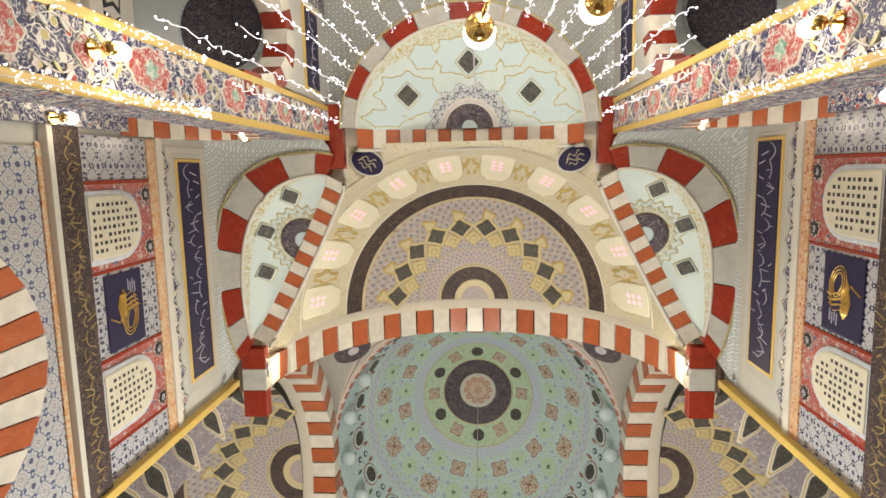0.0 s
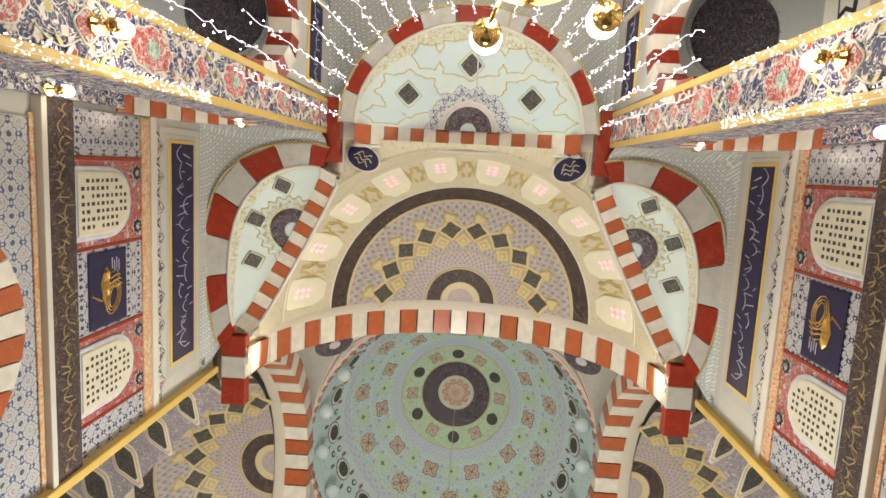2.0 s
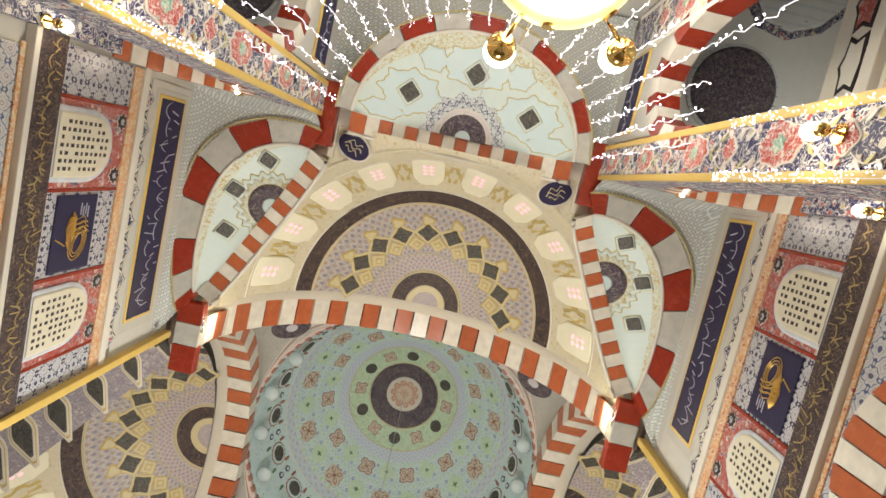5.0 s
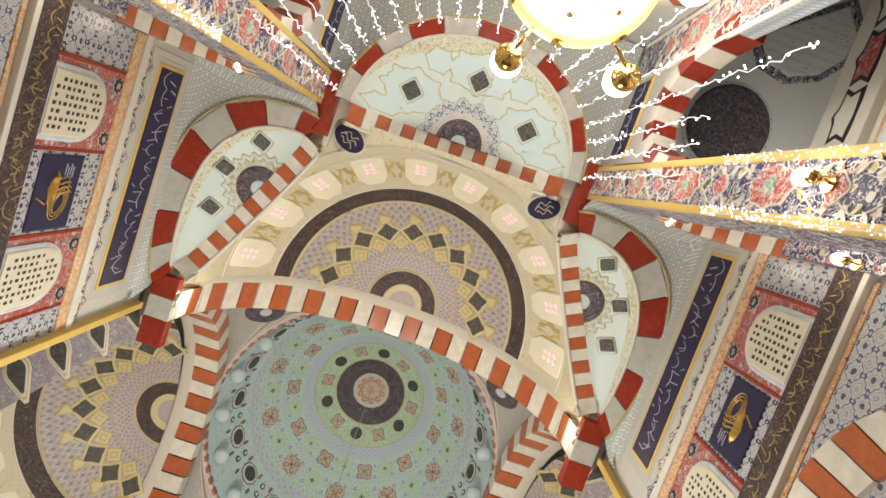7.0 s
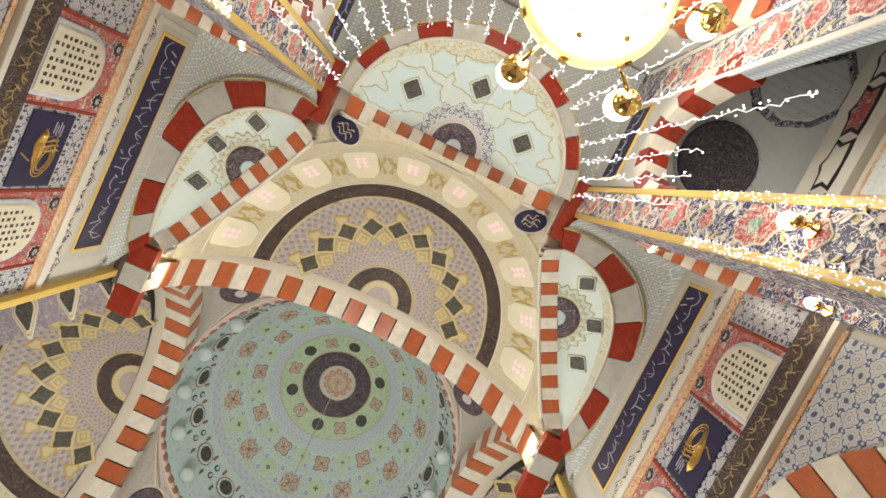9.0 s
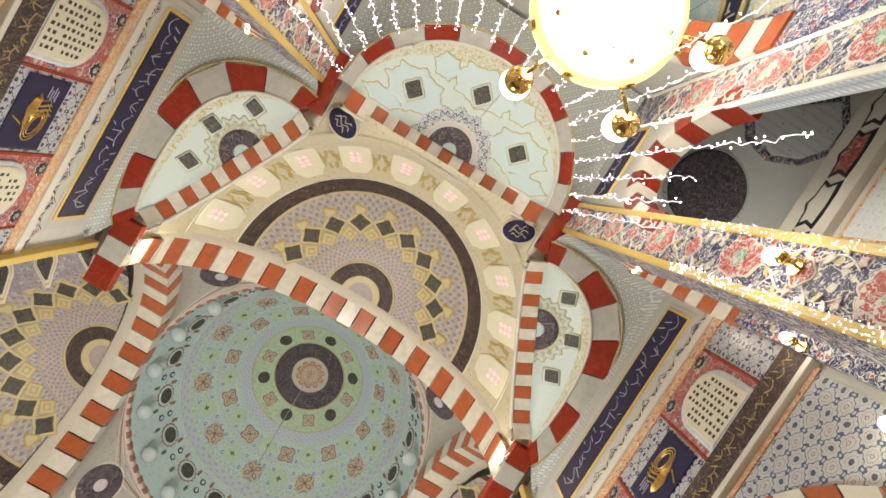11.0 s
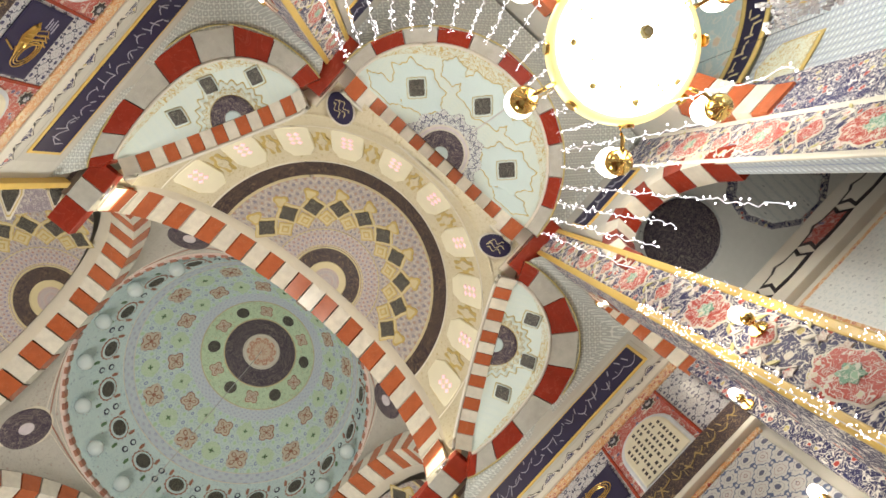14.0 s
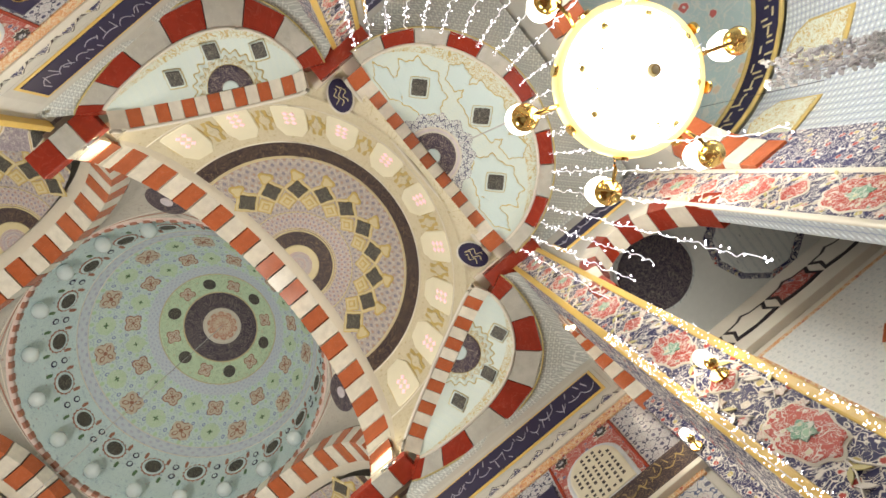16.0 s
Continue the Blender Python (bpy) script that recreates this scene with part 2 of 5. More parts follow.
NICHE = plain("niche_cream", (0.80, 0.77, 0.60), 0.5, vary=0.08, scale=3)
BULB = glow("lit_bulb", (1.0, 0.93, 0.98), 9.0)
GLASS_GLOW = glow("lit_glass_shade", (1.0, 0.93, 0.78), 9.0)
DISH_GLOW = glow("lit_dish_glass", (1.0, 0.97, 0.88), 12.0)
WARM_GLOW = glow("lit_spot", (1.0, 0.75, 0.35), 30.0)
WIRE = plain("white_cable", (0.6, 0.6, 0.6), 0.5)
CHROME = plain("steel", (0.7, 0.7, 0.7), 0.2, 1.0, bump=0)
GRILLE = plain("grille_cream", (0.66, 0.62, 0.48), 0.55, vary=0.1)
GALLERY = plain("gallery_grey", (0.74, 0.74, 0.70), 0.7, vary=0.06)
# string wire with its own glow, standing in for the bulbs' light on it
WIRE_GLOW = glow("glowing_string_wire", (0.9, 0.9, 1.0), 0.85)
SCRIPT_GOLD = plain("faded_gold_script", (0.34, 0.25, 0.1), 0.5)
# gilt rim with a small emission for the light it gets from the dish
RIM_GLOW = glow("glowing_gilt_rim", (1.0, 0.88, 0.42), 0.55)
CLOUD = polar("pale_blue_cloud", (0.54, 0.66, 0.66), ((0.60, 0.70, 0.68), (0.50, 0.63, 0.64), (0.57, 0.68, 0.66)), 36, 30)
CLOUD_LINE = plain("gold_outline", (0.46, 0.38, 0.15), 0.5)
STAR_LACE = polar("star_lace", (0.60, 0.64, 0.62), ((0.07, 0.07, 0.15), (0.09, 0.09, 0.18), (0.5, 0.5, 0.55)), 18, 5, fine=2.0)
LILAC = plain("lilac_ring", (0.6, 0.55, 0.58), 0.5)
STRIP_FIELD = vines("lavender_scrolls", (0.29, 0.25, 0.28), (0.58, 0.54, 0.5), ((0.5, 0.46, 0.42), (0.26, 0.22, 0.34)), 9.0, width=0.02, bloom=0.2)

# ---- building blocks ----


def mesh(name, verts, faces, mats, uvs=None, smooth=False, index=None):
    me = bpy.data.meshes.new(name)
    me.from_pydata([tuple(v) for v in verts], [], faces)
    for m in mats if isinstance(mats, (list, tuple)) else [mats]:
        me.materials.append(m)
    if uvs is not None:
        layer = me.uv_layers.new(name="UVMap")
        for loop in me.loops:
            layer.data[loop.index].uv = uvs[loop.vertex_index]
    if smooth:
        me.polygons.foreach_set("use_smooth", [True] * len(me.polygons))
    if index:
        me.polygons.foreach_set("material_index", index)
    return me


def piece(name, me, parent=None, label=""):
    ob = new(name, me)
    ob.parent = parent
    return tagged(ob, label)


def setting(name, me, label, category):
    return tagged(new(name, me), label, category, kind="structure")


def root(name, label, category, group="", kind="", place=(0, 0, 0)):
    ob = new(name)
    ob.location, ob.empty_display_size = place, 0.1
    return tagged(ob, label, category, group, kind)


def box_data(lo, hi):
    (a, b, c), (d, e, f) = lo, hi
    v = [(a, b, c), (d, b, c), (d, e, c), (a, e, c), (a, b, f), (d, b, f), (d, e, f), (a, e, f)]
    return v, [(0, 3, 2, 1), (4, 5, 6, 7), (0, 1, 5, 4), (1, 2, 6, 5), (2, 3, 7, 6), (3, 0, 4, 7)]


def box(name, lo, hi, mat):
    return mesh(name, *box_data(lo, hi), mat)


def bevel_box(name, lo, hi, mat, width=0.012):
    bm = bmesh.new()
    v, f = box_data(lo, hi)
    vs = [bm.verts.new(p) for p in v]
    for face in f:
        bm.faces.new([vs[i] for i in face])
    bmesh.ops.bevel(bm, geom=bm.edges[:], offset=width, segments=2, affect="EDGES", profile=0.5)
    me = bpy.data.meshes.new(name)
    bm.to_mesh(me), bm.free()
    me.materials.append(mat)
    return me


def hexa(name, quad_a, quad_b, mat):
    """A block between two four-sided ends."""
    f = [(0, 1, 2, 3), (7, 6, 5, 4)] + [(i, 4 + i, 4 + (i + 1) % 4, (i + 1) % 4) for i in range(4)]
    return mesh(name, list(quad_a) + list(quad_b), f, mat)


def loft(name, rows, mat, closed=False, smooth=True, uvs=None):
    """A skin over rows of points."""
    n, m = len(rows), len(rows[0])
    f = [(i * m + j, i * m + (j + 1) % m, (i + 1) * m + (j + 1) % m, (i + 1) * m + j) for i in range(n - 1) for j in range(m if closed else m - 1)]
    return mesh(name, [p for r in rows for p in r], f, mat, [p for r in uvs for p in r] if uvs else None, smooth)


def tube(name, points, radius, mat, sides=6):
    rows = []
    for i, p in enumerate(points):
        p = Vector(p)
        d = (Vector(points[min(i + 1, len(points) - 1)]) - Vector(points[max(i - 1, 0)])).normalized()
        a = d.orthogonal().normalized()
        b = d.cross(a)
        rows.append([p + radius * (math.cos(t) * a + math.sin(t) * b) for t in (2 * math.pi * k / sides for k in range(sides))])
    return loft(name, rows, mat, True)


def lathe(name, profile, mat, sides=24, centre=(0, 0, 0)):
    """profile: (radius, z) pairs, turned about the upright axis."""
    c = Vector(centre)
    rows = [[c + Vector((r * math.cos(t), r * math.sin(t), z)) for t in (2 * math.pi * k / sides for k in range(sides))] for r, z in profile]
    return loft(name, rows, mat, True)


def plate(name, outline, at, ex, ey, ez, depth, mat):
    """A flat piece with a small bevel: outline in metres along ex, ey; it stands proud along ez."""
    n = len(outline)
    base = [at + x * ex + y * ey for x, y in outline]
    mid = [at + x * ex + y * ey + ez * depth * 0.6 for x, y in outline]
    top = [at + 0.94 * x * ex + 0.94 * y * ey + ez * depth for x, y in outline]
    f = [(i, (i + 1) % n, n + (i + 1) % n, n + i) for i in range(n)] + [(n + i, n + (i + 1) % n, 2 * n + (i + 1) % n, 2 * n + i) for i in range(n)]
    f.append(tuple(range(2 * n, 3 * n)))
    return mesh(name, base + mid + top, f, mat)


def round_outline(r, n=20, ry=None, lobes=0, depth=0.0):
    ry = ry or r
    return [((1 + depth * math.cos(lobes * t)) * r * math.cos(t), (1 + depth * math.cos(lobes * t)) * ry * math.sin(t)) for t in (2 * math.pi * k / n for k in range(n))]


def lozenge_outline(w, h):
    """A lozenge with slightly cusped sides."""
    pts = []
    corners = [(w, 0), (0, h), (-w, 0), (0, -h)]
    for i in range(4):
        (ax, ay), (bx, by) = corners[i], corners[(i + 1) % 4]
        pts += [(ax, ay), (0.72 * ax + 0.28 * bx, 0.72 * ay + 0.28 * by), (0.47 * (ax + bx), 0.47 * (ay + by)), (0.28 * ax + 0.72 * bx, 0.28 * ay + 0.72 * by)]
    return pts


class Shell:
    """Part of an ellipsoid cap: s = 0 at the crown, 1 at the rim; a is the turn in radians."""

    def __init__(self, centre, r, rise, m=Matrix.Identity(4), ry=None):
        self.c, self.r, self.ry, self.rise, self.m = Vector(centre), r, ry or r, rise, m

    def at(self, a, s, lift=0.0):
        p = self.c + Vector((self.r * s * math.cos(a), self.ry * s * math.sin(a), self.rise * math.sqrt(max(0.0, 1 - s * s))))
        p = self.m @ p
        return p - lift * self.axes(a, s)[2] * -1 if lift else p

    def axes(self, a, s):
        """Along the ring, towards the crown, and into the room."""
        e = 0.01
        s = min(s, 0.985)
        up = (self.at(a, s - e) - self.at(a, s + e)).normalized()
        round_ = (self.at(a + e, max(s, 0.05)) - self.at(a - e, max(s, 0.05))).normalized()
        inward = round_.cross(up).normalized()
        to = self.m @ (self.c + Vector((0, 0, -2))) - self.at(a, s)
        if inward.dot(to) < 0:
            inward = -inward
        return round_, up, inward

    def band(self, name, s0, s1, a0, a1, mat, parent, steps=64, rings=8, label="", whole=2 * math.pi):
        rows, uvs = [], []
        for i in range(rings + 1):
            s = s0 + (s1 - s0) * i / rings
            rows.append([self.at(a0 + (a1 - a0) * k / steps, s) for k in range(steps + 1)])
            uvs.append([((a0 + (a1 - a0) * k / steps) / whole, s) for k in range(steps + 1)])
        return piece(name, loft(name, rows, mat, uvs=uvs), parent, label)

    def put(self, name, outline, a, s, mat, parent, depth=0.02, label="", lift=0.0):
        ex, ey, ez = self.axes(a, s)
        return piece(name, plate(name, outline, self.at(a, s) + lift * ez, ex, ey, ez, depth, mat), parent, label)

    def ridge(self, name, s, a0, a1, radius, mat, parent, steps=64):
        return piece(name, tube(name, [self.at(a0 + (a1 - a0) * k / steps, s) for k in range(steps + 1)], radius, mat, 5), parent)


def voussoirs(parent, a, b, out, count, mats, m=Matrix.Identity(4), start=0, name="voussoir", gap=0.0015):
    """Blocks between the edge curves a(t) and b(t), t from 0 to 1, as deep as out(t)."""
    for i in range(count):
        t0, t1 = i / count + gap, (i + 1) / count - gap
        jut = 0.003 * ((i * 7919) % 5) / 5
        ends = []
        for t in (t0, t1):
            p, q, o = Vector(a(t)), Vector(b(t)), Vector(out(t))
            ends.append([m @ (p - o.normalized() * jut), m @ (q - o.normalized() * jut), m @ (q + o), m @ (p + o)])
        piece(name, hexa(name, ends[0], ends[1], mats[(i + start) % len(mats)]), parent)


# ---- plan ----
HUB = Vector((0, 6.53, 0))
SPRING, SPAN, RISE = 10.4, 3.25, 3.5
ARCH_NEAR, ARCH_FAR = 2.9, 3.4
WALL = 3.6
RING_Z, RING_R, DOME_RISE = 14.8, 3.3, 3.95


def turned(angle):
    return Matrix.Translation(HUB) @ Matrix.Rotation(angle, 4, "Z") @ Matrix.Translation(-HUB)


# ---- enclosing shell: floor, and an added box to close in the light ----
setting("floor", box("floor", (-12, -8, -0.2), (12, 18, 0), CARPET), "dark red patterned carpet over the hall floor", "floor")
# unseen walls and roof, added only to keep the light inside
for nm, lo, hi in (("closure_west", (-12.2, -8, 0), (-12, 18, 20.5)), ("closure_east", (12, -8, 0), (12.2, 18, 20.5)), ("closure_south", (-12.2, -8.2, 0), (12.2, -8, 20.5)), ("closure_north", (-12.2, 18, 0), (12.2, 18.2, 20.5))):
    setting(nm, box(nm, lo, hi, PLASTER), "plain pale plaster wall, unseen, added to close in the light", "wall")
setting("ceiling", box("ceiling", (-12.2, -8.2, 20.5), (12.2, 18.2, 20.7), PLASTER), "plain pale slab over the domes, unseen, added to close in the light", "ceiling")

# ---- great dome ----
dome = root("main_dome", "pale green-blue painted dome with flower tiles", "dome", kind="structure", place=(0, 6.53, RING_Z))
D = Shell((0, 0, 0), RING_R, DOME_RISE)
TURN = 2 * math.pi
D.band("crown_rosette", 0.0, 0.13, 0, TURN, ROSETTE, dome, 48, 4, "red and cream rosette at the crown")
D.band("rosette_rim", 0.13, 0.153, 0, TURN, WHITE_TRIM, dome, 48, 1)
D.band("crown_ring", 0.153, 0.305, 0, TURN, PURPLE_DARK, dome, 64, 4, "dark purple ring with script")
D.band("green_ring", 0.305, 0.475, 0, TURN, DOME_GREEN, dome, 96, 8, "pale green ring")
D.band("lace_ring", 0.475, 0.55, 0, TURN, LACE, dome, 96, 2, "lavender lace border")
D.band("flower_field", 0.55, 0.845, 0, TURN, DOME_FIELD, dome, 128, 12, "blue-green field")
D.band("lace_ring", 0.845, 0.885, 0, TURN, LACE, dome, 128, 2, "white lace border")
D.band("rim_zone", 0.885, 1.0, 0, TURN, DOME_RIM, dome, 128, 8, "pale blue rim zone")
for s, r in ((0.13, 0.012), (0.155, 0.02), (0.305, 0.02), (0.475, 0.014), (0.845, 0.012), (0.885, 0.014)):
    D.ridge("moulding", s, 0, TURN, r, WHITE_TRIM if s < 0.2 or s > 0.8 else PALE_GOLD, dome, 96)
A6 = math.radians(90)


def flower(a, s, r):
    """A square flower tile: terracotta rim, pale field, four petals and a boss."""
    rim_o = [(1.25 * r * x, 1.25 * r * y) for x, y in [(-.62, -.62), (-.3, -.7), (0, -.55), (.3, -.7), (.62, -.62), (.7, -.3), (.55, 0), (.7, .3), (.62, .62), (.3, .7), (0, .55), (-.3, .7), (-.62, .62), (-.7, .3), (-.55, 0), (-.7, -.3)]]
    D.put("flower_tile", rim_o, a, s, BROWN_RIM, dome, 0.012)
    D.put("flower_field", [(0.86 * x, 0.86 * y) for x, y in rim_o], a, s, PALE_FLOWER, dome, 0.018)
    for q in range(4):
        t = (q + 0.5) * TURN / 4
        c, n = math.cos(t), math.sin(t)
        pts = [(r * (0.46 * c + 0.26 * x * c - 0.17 * y * n), r * (0.46 * n + 0.26 * x * n + 0.17 * y * c)) for x, y in round_outline(1.0, 12)]
        for g, mt, d in ((1.0, BROWN_RIM, 0.024), (0.62, PALE_FLOWER, 0.03)):
            m0 = (0.46 * r * c, 0.46 * r * n)
            D.put("petal", [(m0[0] + g * (x - m0[0]), m0[1] + g * (y - m0[1])) for x, y in pts], a, s, mt, dome, d)
    D.put("flower_boss", round_outline(0.16 * r, 10), a, s, BROWN_RIM, dome, 0.03)


def leaf_tile(a, s, r):
    """A pale green four-lobed patch with a small dark cross."""
    D.put("leaf_tile", round_outline(r, 32, lobes=4, depth=0.22), a, s, GREEN_FLOWER, dome, 0.01)
    for w, h in ((0.05, 0.2), (0.2, 0.05)):
        D.put("leaf_cross", [(-w * r, -h * r), (w * r, -h * r), (w * r, h * r), (-w * r, h * r)], a, s, LEAF_GREEN, dome, 0.018 + 0.02 * w)


BROWN_RIM = plain("terracotta_paint", (0.33, 0.15, 0.10), 0.5, vary=0.2)
PALE_FLOWER = plain("pale_flower_paint", (0.58, 0.52, 0.42), 0.5, vary=0.15)
for k in range(6):
    D.put("roundel", round_outline(0.17, 24), A6 + k * TURN / 6, 0.385, LOZENGE, dome)
    flower(A6 + (k + 0.5) * TURN / 6, 0.385, 0.2)
for k in range(11):
    flower(A6 + (k + 0.5) * TURN / 11, 0.635, 0.25)
    flower(A6 + k * TURN / 11, 0.782, 0.35)
    leaf_tile(A6 + k * TURN / 11, 0.625, 0.27)
    leaf_tile(A6 + (k + 0.5) * TURN / 11, 0.772, 0.36)
for k in range(19):
    a = math.radians(98.3) + k * TURN / 19
    D.put("roundel_ring", round_outline(0.28, 30, lobes=15, depth=0.05), a, 0.94, BROWN_RIM, dome, 0.012, lift=0.018)
    D.put("roundel_field", round_outline(0.25, 20), a, 0.94, DOME_RIM, dome, 0.012, lift=0.024)
    D.put("roundel", round_outline(0.19, 24), a, 0.94, LOZENGE, dome, 0.02, lift=0.03)
    for q in (-1, 1):
        D.put("scroll_mark", round_outline(0.075, 20, 0.085), a + TURN / 38, 0.94 + 0.013 * q, NAVY, dome, 0.012, lift=0.01)
        D.put("scroll_mark", round_outline(0.045, 16, 0.055), a + TURN / 38, 0.94 + 0.013 * q, DOME_RIM, dome, 0.012, lift=0.016)
        for w in (-1, 1):
            D.put("scroll_mark", [(-0.03, -0.1), (0.03, -0.1), (0.045, 0.0), (0.02, 0.1), (-0.035, 0.06)], a + TURN / 38 * (1 + 0.45 * q), 0.94 + 0.026 * w, LEAF_GREEN if w > 0 else BROWN_RIM, dome, 0.012, lift=0.01)
for k in range(76):
    a0, a1 = k * TURN / 76, (k + 0.52) * TURN / 76
    q = [[Vector((r * math.cos(a), r * math.sin(a), z)) for r, z in ((RING_R - 0.025, -0.13), (RING_R - 0.025, 0.0), (RING_R + 0.12, 0.0), (RING_R + 0.12, -0.13))] for a in (a0, a1)]
    piece("dentil", hexa("dentil", q[0], q[1], BROWN_RIM), dome)
piece("rim", lathe("rim", [(RING_R + 0.13, 0.02), (RING_R, 0.01), (RING_R, -0.10), (RING_R + 0.05, -0.14), (RING_R + 0.13, -0.14)], plain("pink_plaster", (0.62, 0.5, 0.45), 0.6), 96), dome)
def milk():
    k = Nodes("milk_glass", 0.12)
    k.shader.inputs["Transmission Weight"].default_value = 0.15
    return k.done((0.66, 0.76, 0.76), 0.05)


for k in range(-1, 12):
    a = math.radians(98.3) + (k - 5) * TURN / 19
    lm = root("dome_lamp", "round white glass lamp on the dome's rim", "lamp", "lamps round the dome's rim", place=(0.94 * RING_R * math.cos(a), 6.53 + 0.94 * RING_R * math.sin(a), RING_Z + 0.25))
    piece("shade", lathe("shade", [(0.0, -0.15), (0.09, -0.13), (0.165, -0.06), (0.185, 0.02), (0.15, 0.09), (0.08, 0.13), (0.0, 0.14)], milk() if k == -1 else bpy.data.materials["milk_glass"], 16), lm)
    piece("stem", tube("stem", [(0, 0, 0.08), (0.3 * math.cos(a), 0.3 * math.sin(a), 0.12)], 0.02, CHROME), lm)
big = root("hall_chandelier", "round brass chandelier under the great dome", "chandelier", place=(0, 6.53, 6.4))
piece("ring", lathe("ring", [(1.0, 0), (1.06, 0.05), (1.0, 0.1), (0.94, 0.05), (1.0, 0)], BRASS, 48), big)
piece("hub", lathe("hub", [(0.0, -0.1), (0.1, 0), (0.06, 0.2), (0.03, 0.5), (0.0, 0.6)], BRASS, 16), big)
piece("cable", tube("cable", [(0, 0, 0.3), (0, 0, RING_Z + DOME_RISE - 6.38)], 0.008, WIRE), big, "thin pale cable")
for k in range(4):
    piece("arm", tube("arm", [(0, 0, 0.1), (math.cos(k * TURN / 4), math.sin(k * TURN / 4), 0.05)], 0.02, BRASS), big)

# pendentives under the great dome
for q in range(4):
    m = turned(q * math.pi / 2)
    rows = []
    for i in range(33):
        th = -math.pi / 4 + math.pi / 2 * i / 32 - math.pi / 2 + math.pi / 4
        dx, dy = math.cos(th), math.sin(th)
        half = 3.13
        f = half / max(abs(dx), abs(dy))
        w = min(abs(dx), abs(dy)) * f
        zt = SPRING + (RISE + 0.42) * math.sqrt(max(0.0, 1 - (w / 3.7) ** 2))
        top = Vector((dx * (RING_R + 0.06), 6.53 + dy * (RING_R + 0.06), RING_Z - 0.12))
        low = Vector((dx * f, 6.53 + dy * f, zt))
        rows.append([m @ (top.lerp(low, k / 8) + Vector((dx, dy, 0)) * 0.28 * math.sin(math.pi * k / 8) * (w / half) ** 2) for k in range(9)])
    pen = setting("pendentive", loft("pendentive", rows, PENDENTIVE), "grey painted pendentive with scrolls and a round medallion", "pendentive")
    r0, r1 = rows[16], rows[17]
    c = r0[2]
    ex = (rows[18][4] - rows[14][4]).normalized()
    ey = (r0[1] - r0[4]).normalized()
    ez = ex.cross(ey).normalized()
    if ez.dot(HUB + Vector((0, 0, 8)) - c) < 0:
        ez = -ez
    piece("medallion", plate("medallion", round_outline(0.4, 28, 0.5), c + ez * 0.06, ex, ey, ez, 0.03, PURPLE_DARK), pen, "dark round medallion with script")
    piece("medallion_rim", plate("medallion_rim", round_outline(0.47, 28, 0.58), c + ez * 0.035, ex, ey, ez, 0.015, CREAM), pen)
    piece("medallion_centre", plate("medallion_centre", round_outline(0.12, 20, 0.15), c + ez * 0.09, ex, ey, ez, 0.02, LILAC), pen, "pale centre")
    for f, mt in ((0.35, WHITE_TRIM), (0.7, BROWN_RIM), (1.05, WHITE_TRIM)):
        piece("edge_line", tube("edge_line", [r[int(f)].lerp(r[int(f) + 1], f - int(f)) for r in rows], 0.014, mt, 4), pen)
    for e in (1, 2, 3, 29, 30, 31):
        piece("edge_line", tube("edge_line", [p + ez * 0.02 for p in rows[e]], 0.014, WHITE_TRIM if e % 2 else BROWN_RIM, 5), pen)


